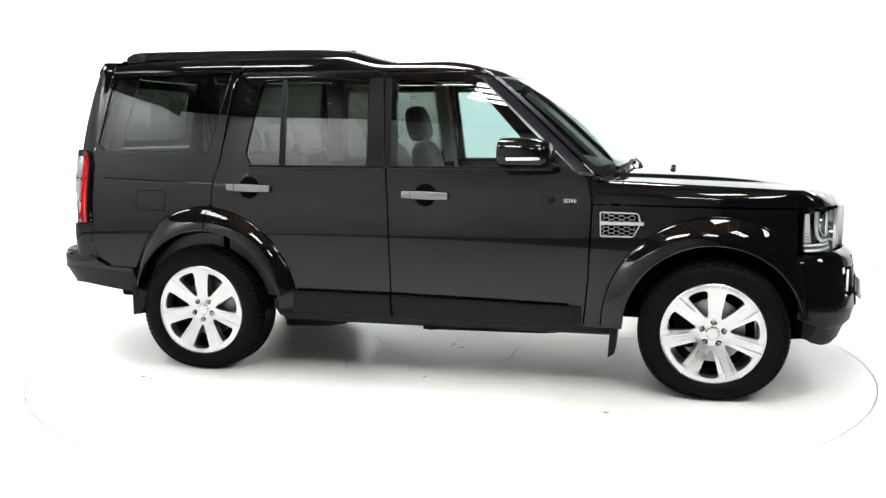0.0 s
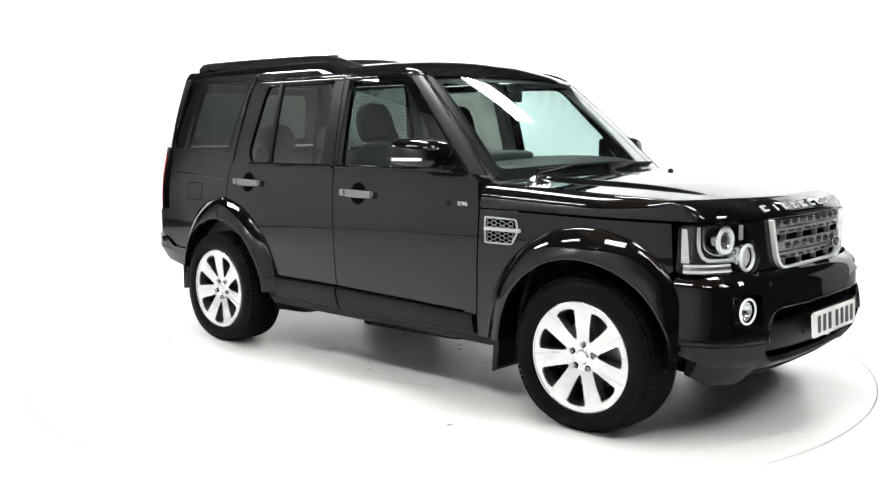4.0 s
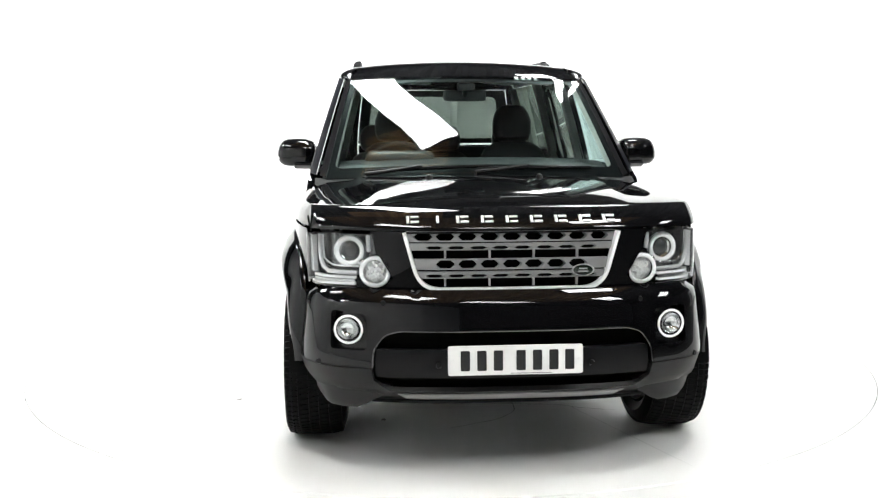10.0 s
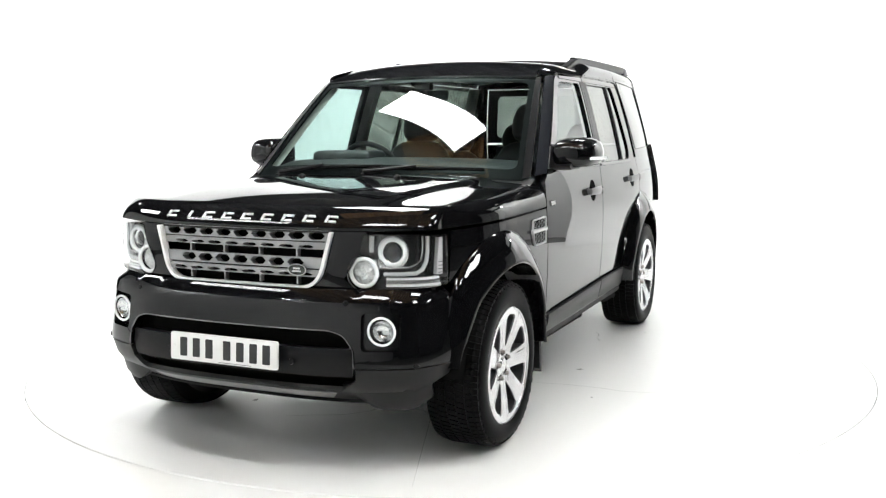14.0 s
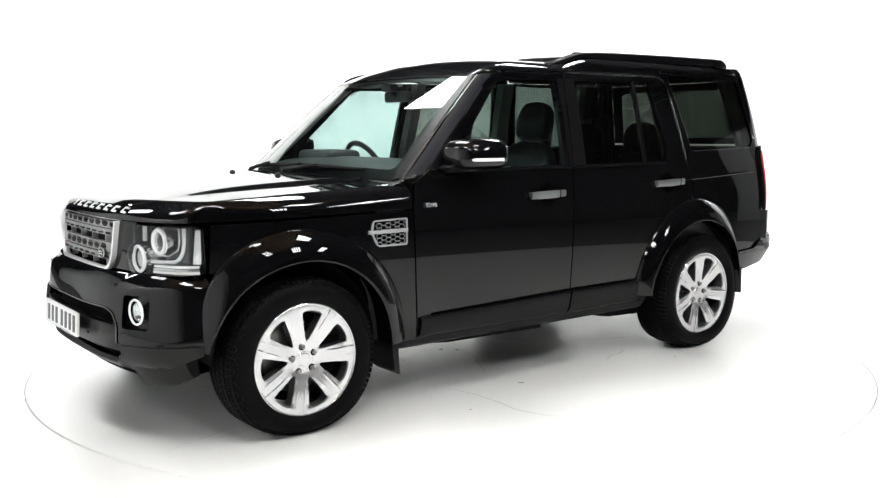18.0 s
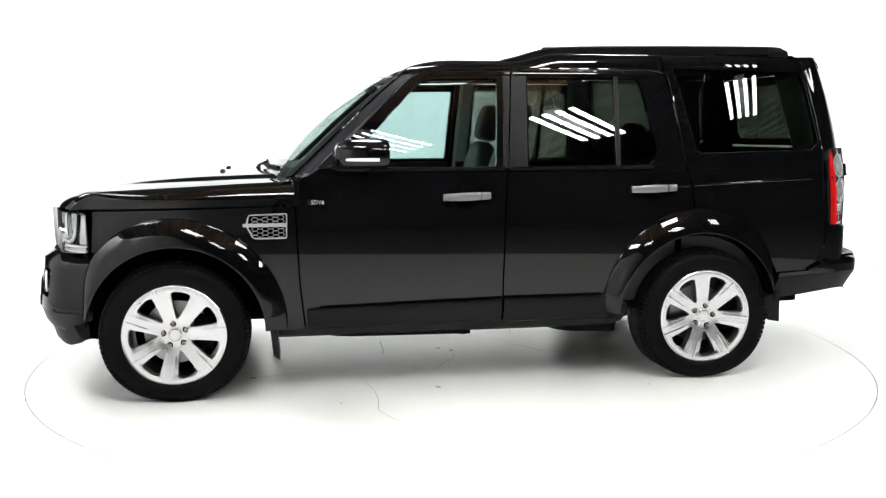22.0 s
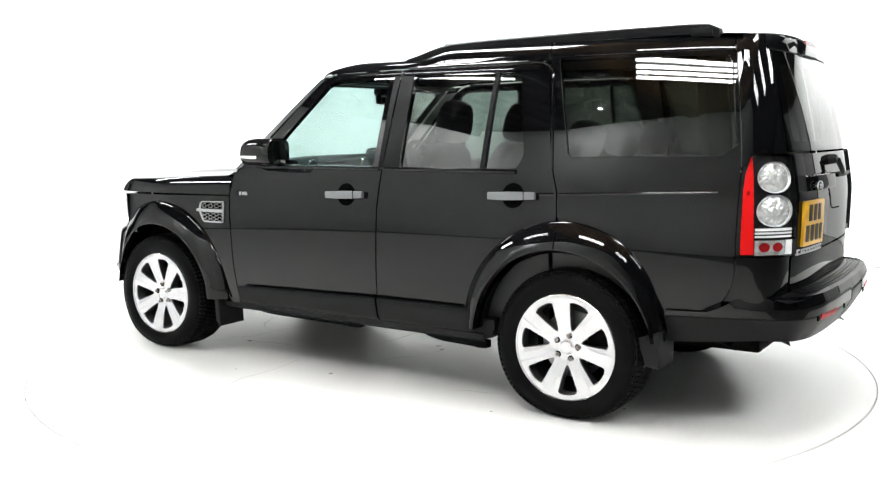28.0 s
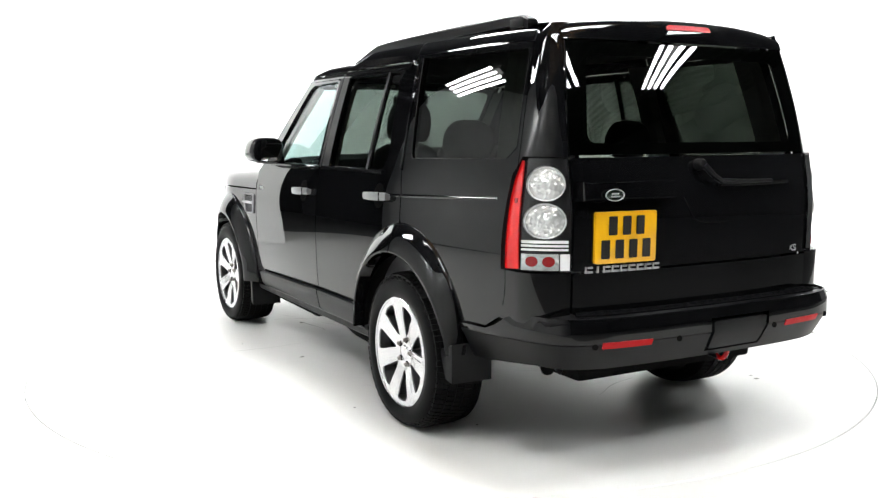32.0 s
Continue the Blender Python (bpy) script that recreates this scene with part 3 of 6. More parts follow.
    for z in np.linspace(1.773, 1.85, 12):
        x1 = edge_x(z) + 0.004
        rows.append([(x, sg * side_y(x, min(z, 1.80 + roof_shift(x))), z) for x in np.linspace(-1.243, x1, 26)])
    part("roof_side", loft(rows), PAINT, CAR, recalc=True)
    # roof edge above the doors
    cant = [(-1.237, 1.752), (-0.364, 1.750), (0.13, 1.737), (0.22, 1.70), (0.30, 1.662)]
    rows = []
    for k in range(11):
        t = k / 10
        rows.append([])
        for x in np.linspace(-1.237, 0.15, 40):
            zb = float(np.interp(x, [p[0] for p in cant], [p[1] for p in cant]))
            zt = 1.80 + roof_shift(x)
            z = zb + (zt - zb) * (1 - (1 - t) ** 1.6)
            rows[-1].append((x, sg * side_y(x, min(z, zt)), z))
    tip = Vector(screen(ws_half(1), 1.0)) + Vector((-0.012, 0.002, 0.006))
    tip.y *= sg
    end = [Vector(r[-1]) for r in rows]
    for f in (0.3, 0.6, 1.0):
        for r, e in zip(rows, end):
            p = e.lerp(tip, f)
            r.append((p.x, p.y + sg * 0.010 * math.sin(math.pi * f), p.z + 0.010 * math.sin(math.pi * f)))
    part("roof_edge", loft(rows), PAINT, CAR, recalc=True)
    # windscreen pillar
    cols = [[] for _ in range(9)]
    for i in range(21):
        s = i / 20
        p = Vector(screen(ws_half(s), s))
        q = Vector((0.735 + (0.175 - 0.735) * s, 0, 1.195 + (1.718 - 1.195) * s))
        q.y = side_y(q.x, q.z) - 0.002
        cols[0].append((p.x - 0.02, sg * (p.y - 0.012), p.z - 0.02))
        for k in range(8):
            f = k / 7
            m = p.lerp(q, f) + Vector((0.5, 0.8, 0.3)) * (0.012 * math.sin(math.pi * f) * (1 - 0.5 * s))
            cols[k + 1].append((m.x, sg * m.y, m.z + 0.003))
    part("windscreen_pillar", loft(cols[4:]), PILLAR, CAR, "dark slate painted windscreen pillar", recalc=True)
    part("screen_moulding", loft(cols[:4]), SATIN, CAR, "satin black moulding beside the windscreen", recalc=True)
    edge = [Vector(v) + Vector((0.001, sg * 0.002, 0.001)) for v in cols[4]]
    part("pillar_bead", tube(edge, 0.0028, 6), PAINT, CAR, "gloss black bead along the windscreen pillar")
    # black backing strips, added to stop light leaking through the shut lines
    for x0, x1, z1 in ((0.775, 0.850, 1.03), (-0.325, -0.262, 1.215), (-1.405, -1.335, 1.20)):
        part("door_seal", sheet([(x1, 0.40 if x1 > -1 else 0.99), (x1, z1), (x0, z1), (x0, 0.40 if x1 > -1 else 0.99)][::-1], [], side(sg, -0.022), 0.05, thick=0.004, flip=fl), BLACK, CAR, "black strip backing the shut line against stray light")
    # centre pillar trim
    part("centre_pillar_trim", sheet([(-0.292, 1.215), (-0.318, 1.735), (-0.357, 1.735), (-0.318, 1.215)], [], side(sg, 0.003), 0.05, flip=fl), SATIN, d, "satin black pillar strip")
    part("centre_pillar_trim", sheet([(-0.326, 1.215), (-0.367, 1.735), (-0.447, 1.735), (-0.428, 1.215)], [], side(sg, 0.003), 0.05, flip=fl), SATIN, d2, "satin black pillar strip")
    # corner between side and tailgate
    zs = list(np.linspace(0.66, 0.860, 9)) + list(np.linspace(0.862, 1.84, 34))
    cols = [corner_curve(z) for z in zs]
    rows = [[(c[k].x, sg * c[k].y, c[k].z) for c in cols] for k in range(0, 25, 2)]
    part("rear_corner", loft(rows), PAINT, CAR, recalc=True)
    # sill
    rows = []
    for x in np.linspace(0.93, -0.95, 20):
        rows.append([(x, sg * y, z) for y, z in ((0.78, 0.325), (0.838, 0.328), (0.858, 0.342), (0.862, 0.372), (0.84, 0.385))])
    part("sill", loft(rows), PLASTIC, CAR, recalc=True)
    rows = []
    for x, zb in ((-0.84, 0.330), (-0.93, 0.336), (-0.985, 0.352), (-1.01, 0.39)):
        rows.append([(x, sg * y, z) for y, z in ((0.70, zb), (0.835, zb), (0.853, zb + 0.014), (0.856, 0.45), (0.70, 0.46))])
    for xa, xb, dz in ((0.67, -0.12, 0.010), (-0.55, -0.95, 0.026)):
        prof = [(xa, 0.330), (xa - 0.05, 0.328 - 0.6 * dz), (xa - 0.13, 0.326 - dz), (xb + 0.07, 0.322 - dz), (xb + 0.05, 0.314 - dz), (xb, 0.318 - dz), (xb, 0.330)]
        part("sill_bracket", solid(prof, 0.05, lambda a, b, c: (a, sg * (0.783 + c), b), 0.003), DARK, CAR, "dark steel bracket under the sill")
    part("sill_end", loft(rows, close=True, cap=True), PLASTIC, CAR, recalc=True)
    rows = []
    for x, zt in ((0.768, 0.480), (0.74, 0.486), (0.3, 0.495), (-0.282, 0.508)):
        rows.append([(x, sg * (side_y(x, z) + o), z) for o, z in ((0.002, zt), (0.015, zt - 0.003), (0.018, zt - 0.010), (0.017, zt - 0.04), (0.014, 0.40), (0.0, 0.378))])
    part("door_moulding", loft(rows), SATIN, d, "satin black lower door moulding", recalc=True)
    # black strip in place of the shadow line along the moulding's top
    part("moulding_groove", loft([[(x, sg * (side_y(x, zt + dz) + 0.003), zt + dz) for dz in (0.001, 0.014)] for x, zt in ((0.70, 0.484), (0.3, 0.495), (-0.282, 0.508))]), BLACK, d, "black strip for the shadow line above the moulding")
    rows = []
    for x, zt in ((-0.294, 0.508), (-0.6, 0.510), (-0.89, 0.510)):
        rows.append([(x, sg * (side_y(x, z) + o), z) for o, z in ((0.002, zt), (0.015, zt - 0.003), (0.018, zt - 0.010), (0.017, zt - 0.04), (0.014, 0.40), (0.0, 0.378))])
    part("door_moulding", loft(rows), SATIN, d2, "satin black lower door moulding", recalc=True)
    part("moulding_groove", loft([[(x, sg * (side_y(x, zt + dz) + 0.003), zt + dz) for dz in (0.001, 0.014)] for x, zt in ((-0.294, 0.508), (-0.6, 0.510), (-0.85, 0.510))]), BLACK, d2, "black strip for the shadow line above the moulding")
    # arch flares
    for nm, cx, ri, a0, a1, ro in (("front", WB - 0.008, 0.452, 10, 179, lambda a: float(np.interp(a, [0, 20, 45, 65, 90, 180], [0.485, 0.51, 0.575, 0.60, 0.598, 0.568]))),
                                   ("rear", -1.405, 0.467, 4, 172, lambda a: float(np.interp(a, [0, 12, 90, 120, 140, 160, 180], [0.52, 0.560, 0.607, 0.60, 0.565, 0.52, 0.50])))):
        rows = []
        for i in range(41):
            a = a0 + (a1 - a0) * i / 40
            c, s = math.cos(radians(a)), math.sin(radians(a))
            row = []
            for k, (t, o) in enumerate(((0.0, -0.10), (0.0, 0.062), (0.015, 0.068), (0.05, 0.069), (0.20, 0.064), (0.45, 0.052), (0.70, 0.034), (0.90, 0.014), (1.0, 0.004), (1.0, -0.01))):
                r = ri + (ro(a) - ri) * t
                x, z = cx + r * c, HUB + 0.004 + r * s
                row.append((x, sg * (side_y(min(max(x, -1.95), 1.75), max(z, 0.5)) + o - (0.04 * ((x - 1.75) / 0.2) ** 2 if x > 1.75 else 0)), z))
            rows.append(row)
        part("arch_flare", loft(rows), PAINT, CAR, recalc=True, sharp=60)
        rows = []
        for i in range(25):
            a = 5 + 172 * i / 24
            rows.append([(cx + r_ * math.cos(radians(a)), sg * y, HUB + r_ * math.sin(radians(a))) for r_, y in ((0.02, 0.50), (0.47, 0.50), (0.466, 0.86), (0.455, 0.90))])
        part("arch_liner", loft(rows), DARK, CAR)


def front_body():
    # bonnet: a top skin that rolls over the nose and over the wings
    def zline(x):
        return float(np.interp(x, [0.80, 1.3, 1.9, 2.12], [1.036, 1.030, 1.022, 1.020]))

    def bonnet(u, v):
        av = abs(v)
        b0 = 0.80
        f = max(0.0, (av - 0.80) / 0.20)
        fa = f * math.pi / 2
        yt = b0 * min(av / 0.80, 1.0)
        # along the car
        xb = 0.985 - 0.165 * (yt / 0.80) ** 2.2
        yn = min(yt + 0.05 * f, 0.83)
        xf = nose_x(min(yn, 0.78)) - 0.075 * ramp(yn, 0.77, 0.84)
        xf -= 0.012
        a0 = xf - 0.112
        g = max(0.0, (u - 0.86) / 0.14)
        ga = g * math.pi / 2
        x = xb + (a0 - xb) * min(u / 0.86, 1.0) + (xf - a0) * math.sin(ga) ** 1.35
        xx = min(x, 2.08)
        yc = side_y(min(x, 1.88), 1.05) + 0.002
        y = yt if f == 0 else b0 + (yc - b0) * math.sin(fa)
        zc = 1.186 - 0.032 * max(0.0, (xx - 0.9) / 0.7) ** 1.5
        if xx > 1.6:
            zc -= 0.024 * ((xx - 1.6) / 0.48) ** 1.8
        ze = float(np.interp(xx, [0.75, 1.07, 1.66, 1.9, 2.1], [1.158, 1.146, 1.118, 1.104, 1.090]))
        w = min(yt / 0.80, 1.0)
        zt = ze + (zc - ze) * (1 - w ** 2.4)
        cr = 0.50 + 0.11 * (2.1 - xx) / 1.2
        fade = ramp(2.05 - xx, 0.0, 0.7)
        zt += fade * (0.014 * (1 - ramp(yt, cr - 0.02, cr + 0.05)))
        zl = zline(xx)
        z = zl + (zt - zl) * math.cos(fa) ** 0.9 * math.cos(ga) ** 1.2
        return (x, math.copysign(y, v), z)
    us = list(np.linspace(0, 0.86, 38)) + list(np.linspace(0.86, 1.0, 19))[1:]
    vs_ = list(np.linspace(-1, -0.80, 9))[:-1] + list(np.linspace(-0.80, 0.80, 54)) + list(np.linspace(0.80, 1, 9))[1:]
    rows = [[bonnet(float(u), float(v)) for v in vs_] for u in us]
    rows.append([(p[0] - 0.03, p[1] * 0.99, p[2] - 0.002) for p in rows[-1]])
    part("bonnet", loft(rows), PAINT, CAR, sharp=70, recalc=True)
    # windscreen
    ol = [(-ws_half(0), 0.0)] + [(y, 0.0) for y in np.linspace(-0.6, 0.6, 7)] + [(ws_half(0), 0.0), (ws_half(0.5), 0.5), (ws_half(1), 1.0)] + [(y, 1.0) for y in np.linspace(0.5, -0.5, 7)] + [(-ws_half(1), 1.0), (-ws_half(0.5), 0.5)]
    part("windscreen", sheet(ol, [], screen, 0.06, thick=0.005), SCREEN, CAR, "curved clear windscreen")
    rim = rounded([(-0.742, 0.09), (0.742, 0.09), (0.635, 0.955), (-0.635, 0.955)], 0.06, 6)
    part("windscreen_border", sheet(ol, [rim], lambda y, s: screen(y, s, -0.008), 0.06, thick=0.003), SATIN, CAR, "black screen-printed windscreen border")
    # cowl
    rows = []
    for y in np.linspace(-0.84, 0.84, 25):
        x, _, z = screen(y, 0.0)
        if abs(y) > 0.80:
            x, _, z = screen(math.copysign(0.80, y), 0.0)
        rows.append([(x - 0.03, y, z + 0.0), (x + 0.02, y, z - 0.02), (x + 0.06, y, z - 0.035), (x + 0.08, y, z - 0.06)])
    part("cowl", loft(rows), PLASTIC, CAR, recalc=True)
    # roof
    rows = []
    hw = 0.635
    for x in np.concatenate([np.linspace(0.20, -0.3, 18), np.linspace(-0.34, -0.8, 16), np.linspace(-0.9, -2.14, 24)]):
        rows.append([(x - 0.05 * (abs(y) / hw) ** 2 * ramp(x, -0.1, 0.2), y, roof_z(x, y * 0.66 / hw)) for y in np.linspace(-hw, hw, 25)])
    part("roof", loft(rows), PAINT, CAR, recalc=True, sharp=60)
    head = rows[0]
    rows = []
    for b in head:
        b = Vector(b)
        a = Vector(screen(b.y * ws_half(1) / hw, 1.0))
        rows.append([tuple(a + Vector((0.0, 0, -0.012))), tuple(a + Vector((-0.004, 0, 0.008))), tuple(a.lerp(b, 0.35) + Vector((0.002, 0, 0.009))), tuple(a.lerp(b, 0.7) + Vector((0.0, 0, 0.007))), tuple(b)])
    part("roof_header", loft(rows), PAINT, CAR, recalc=True)


def rear_body():
    hy = lambda z: hatch_half(z) - 0.005
    w = 0.654
    tg = part("tailgate", sheet(rounded([(-w, 0.862), (w, 0.862), (w, 1.305), (-w, 1.305)], 0.012), [], lambda y, z: tail(y, z, 0.004), 0.04, thick=0.03, flip=True), PAINT, CAR)
    part("drop_tailgate", sheet(rounded([(-w, 0.69), (w, 0.69), (w, 0.852), (-w, 0.852)], 0.012), [], lambda y, z: tail(y, z, 0.004), 0.04, thick=0.03, flip=True), PAINT, CAR)
    up = [(-w, 1.315)] + [(w, 1.315), (hy(1.5), 1.5), (hy(1.65), 1.65), (hy(1.765), 1.765), (-hy(1.765), 1.765), (-hy(1.65), 1.65), (-hy(1.5), 1.5)]
    part("rear_window", sheet(up, [], lambda y, z: tail(y, z, 0.004), 0.05, thick=0.005, flip=True), HATCH, tg, "large dark privacy rear window")
    rim = rounded([(-0.57, 1.36), (0.57, 1.36), (0.525, 1.71), (-0.525, 1.71)], 0.05)
    part("window_border", sheet(up, [rim], lambda y, z: tail(y, z, -0.004), 0.05, thick=0.003, flip=True), SATIN, tg, "black printed border of the rear window")
    # spoiler
    rows = []
    for y in np.linspace(-0.612, 0.612, 33):
        w = abs(y) / 0.612
        xb, zt = tail_x(y, 1.768) - 0.006, roof_z(-2.1, y) - 0.012 * w ** 6
        pod = ramp(0.205 - abs(y), 0.0, 0.04)
        rows.append([(-2.10, y, zt - 0.001), (xb + 0.10, y, zt - 0.006), (xb + 0.055, y, zt - 0.012), (xb + 0.030, y, zt - 0.022), (xb + 0.016 - 0.012 * pod, y, zt - 0.038), (xb + 0.006 - 0.020 * pod, y, zt - 0.062),
                     (xb - 0.012 * pod, y, 1.772), (xb + 0.03, y, 1.766)])
    part("roof_spoiler", loft(rows), PAINT, tg, recalc=True, sharp=55)


def wheel(cx, sg, spin, face, nut):
    w = new("wheel")
    w.parent = CAR
    w.location = (CX, CY, CZ)
    w["label"] = "silver seven-spoke alloy wheel with a black road tyre"
    at = (cx, 0, HUB)
    y1, y0 = face, face - 0.255

    def pl(bm):
        for v in bm.verts:
            r = math.hypot(v.co.x, v.co.z)
            if r > 0.255 and v.co.z < -0.14:
                # the tyre's foot gives under the weight and its wall bulges
                k = (-v.co.z - 0.14) / 0.2415
                v.co.y += (0.010 if v.co.y > (y0 + y1) / 2 else -0.010) * math.sin(math.pi * min(max((r - 0.255) / 0.125, 0.0), 1.0)) ** 2 * k
                v.co.z = max(v.co.z + (0.3815 - HUB - CZ) * k ** 2.4, -HUB - CZ)
            v.co = Vector((cx + v.co.x, sg * v.co.y, HUB + v.co.z))
        bmesh.ops.recalc_face_normals(bm, faces=bm.faces)
        return bm
    prof = [(0.252, y1 - 0.018), (0.268, y1 - 0.004), (0.300, y1 + 0.004), (0.332, y1 + 0.001), (0.356, y1 - 0.010), (0.370, y1 - 0.028), (0.3755, y1 - 0.06),
            (0.377, (y0 + y1) / 2), (0.376, y0 + 0.06), (0.370, y0 + 0.028), (0.35, y0 + 0.01), (0.30, y0 - 0.004), (0.252, y0 + 0.018)]
    tyre = pl(lathe(prof, 72))
    part("tyre", tyre, RUBBER, w)
    # tread blocks
    bm = bmesh.new()
    k = 88
    for i in range(k):
        for j, (ya, yb, tw) in enumerate(((0.010, 0.058, 0.35), (0.066, 0.104, 0.5), (0.110, 0.146, 0.5), (0.152, 0.19, 0.5), (0.198, 0.245, 0.35))):
            a = 2 * math.pi * (i + 0.5 * (j % 2)) / k
            h = 2 * math.pi / k * 0.42
            vs = []
            for r in (0.369, 0.3815):
                for (aa, yy) in ((a - h, ya), (a + h, ya), (a + h + tw * 0.03, yb), (a - h + tw * 0.03, yb)):
                    rr = r - (0.012 if j in (0, 4) and ((j == 0 and yy == ya) or (j == 4 and yy == yb)) else 0)
                    vs.append(bm.verts.new((rr * math.cos(aa), y1 - yy, rr * math.sin(aa))))
            for q in ((4, 5, 6, 7), (0, 1, 5, 4), (1, 2, 6, 5), (2, 3, 7, 6), (3, 0, 4, 7)):
                bm.faces.new([vs[t] for t in q])
    # shoulder lugs, long and short in turn
    for i in range(k):
        a = 2 * math.pi * i / k
        h = 2 * math.pi / k * 0.36
        ra = 0.343 if i % 2 else 0.355
        vs = []
        for r, dy in ((ra, -0.008), (0.365, -0.024), (0.377, -0.040)):
            for out in (0.0, 0.0045):
                for aa in (a - h, a + h):
                    rr = r + out * 0.7
                    vs.append(bm.verts.new((rr * math.cos(aa), y1 + dy + out, rr * math.sin(aa))))
        for q in ((2, 3, 7, 6), (6, 7, 11, 10), (0, 1, 3, 2), (0, 2, 6, 4), (4, 6, 10, 8), (1, 5, 7, 3), (5, 9, 11, 7)):
            bm.faces.new([vs[t] for t in q])
    t = part("tyre_tread", pl(bm), RUBBER, w, smooth=False)
    t["kind"] = "stuff"
    # rim barrel
    prof = [(0.254, y1 - 0.014), (0.249, y1 - 0.03), (0.243, y1 - 0.06), (0.235, y1 - 0.10), (0.225, y1 - 0.16), (0.222, y1 - 0.20), (0.24, y0 + 0.01)]
    part("rim_lip", pl(lathe([(0.2535, y1 - 0.010), (0.2545, y1 - 0.003), (0.259, y1 - 0.001), (0.263, y1 - 0.004), (0.264, y1 - 0.014)], 72)), ALLOY, w, "bright rim lip")
    part("rim", pl(lathe(prof, 72)), BARREL, w, "grey rim barrel behind the spokes")
    # brake disc and hub
    part("brake_disc", pl(lathe([(0.075, y1 - 0.115), (0.165, y1 - 0.115), (0.167, y1 - 0.125), (0.165, y1 - 0.14), (0.075, y1 - 0.14)], 48)), STEEL, w, "worn steel brake disc")
    # dark disc added to block light coming through the wheel
    part("backing_plate", pl(lathe([(0.0, y1 - 0.15), (0.215, y1 - 0.15), (0.218, y1 - 0.16)], 40)), DARK, w)
    part("brake_caliper", pl(box(-0.19, -0.09, y1 - 0.18, y1 - 0.075, -0.09, 0.09, 0.015)), DARK, w)
    # spokes, each with its share of the rim's flat ring
    half = 180 / 7 - 0.02
    pol = lambda r, deg: (r * math.cos(radians(deg)), r * math.sin(radians(deg)))
    depth = curve([(0.0, -0.036), (0.06, -0.034), (0.10, -0.026), (0.16, -0.014), (0.22, -0.0075), (0.245, -0.006), (0.257, -0.0065)])
    sp = [pol(0.05, -half), pol(0.05, 0), pol(0.05, half), pol(0.084, half)]
    edge = [(0.096, 0.0325), (0.12, 0.0345), (0.16, 0.0385), (0.20, 0.0435), (0.222, 0.047)]
    sp += [(math.sqrt(max(r * r - w_ * w_, 0)), w_) for r, w_ in edge] + [pol(0.230, 17.5)] + [pol(0.231, half)] + [pol(0.256, half * (1 - k / 4)) for k in range(5)]
    sp += [pol(0.256, -half * k / 4) for k in range(1, 5)] + [pol(0.231, -half), pol(0.230, -17.5)] + [(math.sqrt(max(r * r - w_ * w_, 0)), -w_) for r, w_ in reversed(edge)] + [pol(0.084, -half)]
    for i in range(7):
        a = radians(spin + i * 360 / 7)
        ca, sa = math.cos(a), math.sin(a)

        def face_at(u, v, sink=0.0):
            r = math.hypot(u, v)
            d = depth(r) - sink - 0.0035 * min(abs(v) / 0.045, 1.0) ** 2 * ramp(r, 0.09, 0.13) * (1 - ramp(r, 0.20, 0.235))
            d += 0.0016 * (ramp(abs(v), 0.016, 0.018) - ramp(abs(v), 0.020, 0.023)) * ramp(r, 0.10, 0.14)
            return (u * ca - v * sa, y1 + d, u * sa + v * ca)
        back = [(u * 0.985, v * (0.93 if math.hypot(u, v) < 0.226 else 1.0)) for u, v in sp]
        face = part("spoke", pl(sheet(dense(sp, 0.006), [], face_at, 0.005, thick=0.006, flip=True, push=Vector((0, 1, 0)))), ALLOY, w, sharp=35)
        part("spoke_side", pl(sheet(dense(back, 0.008), [], lambda u, v: face_at(u, v, 0.006), 0.012, thick=0.055, flip=True, push=Vector((0, 1, 0)))), SPOKE_SIDE, face, "painted flank of the spoke, darkened for shade", sharp=35)
    hub = lathe([(0.0, y1 - 0.034), (0.035, y1 - 0.034), (0.037, y1 - 0.036), (0.053, y1 - 0.0365), (0.055, y1 - 0.07), (0.075, y1 - 0.09), (0.08, y1 - 0.13)], 40)
    part("hub", pl(hub), ALLOY, w)
    part("hub_cap", pl(lathe([(0.0, y1 - 0.0285), (0.028, y1 - 0.0295), (0.032, y1 - 0.034), (0.032, y1 - 0.04)], 32)), ALLOY, w, "round silver centre cap")
    for i in range(5):
        a = radians(nut + i * 72)
        bm = lathe([(0.0, y1 - 0.021), (0.008, y1 - 0.021), (0.011, y1 - 0.025), (0.0115, y1 - 0.045)], 6, at=(0.061 * math.cos(a), 0, 0.061 * math.sin(a)))
        part("wheel_nut", pl(bm), NUT, w, "worn steel wheel nut", sharp=30)
        # flush dark disc stands for the shade in the nut's hollow
        part("nut_recess", pl(lathe([(0.0, y1 - 0.0335), (0.0165, y1 - 0.0335), (0.017, y1 - 0.036)], 18, at=(0.061 * math.cos(a), 0, 0.061 * math.sin(a)))), DARK, w)
    return w


mirrored(side_body)
front_body()
rear_body()
WHEELS = [(WB, 1, 74, 0.936, 82), (WB, -1, 86, 0.936, 86), (-WB, 1, 84.5, 0.944, 175), (-WB, -1, 88.6, 0.944, 270)]
for row in WHEELS:
    wheel(*row)
# underbody and inner tub
part("floor_pan", box(-2.25, 1.9, -0.50, 0.50, 0.36, 0.46, 0.02), DARK, CAR)
part("floor_pan", box(-0.85, 0.88, -0.83, 0.83, 0.33, 0.46, 0.02), DARK, CAR)
part("engine_bay", box(0.95, 1.88, -0.50, 0.50, 0.40, 1.0, 0.02), DARK, CAR)


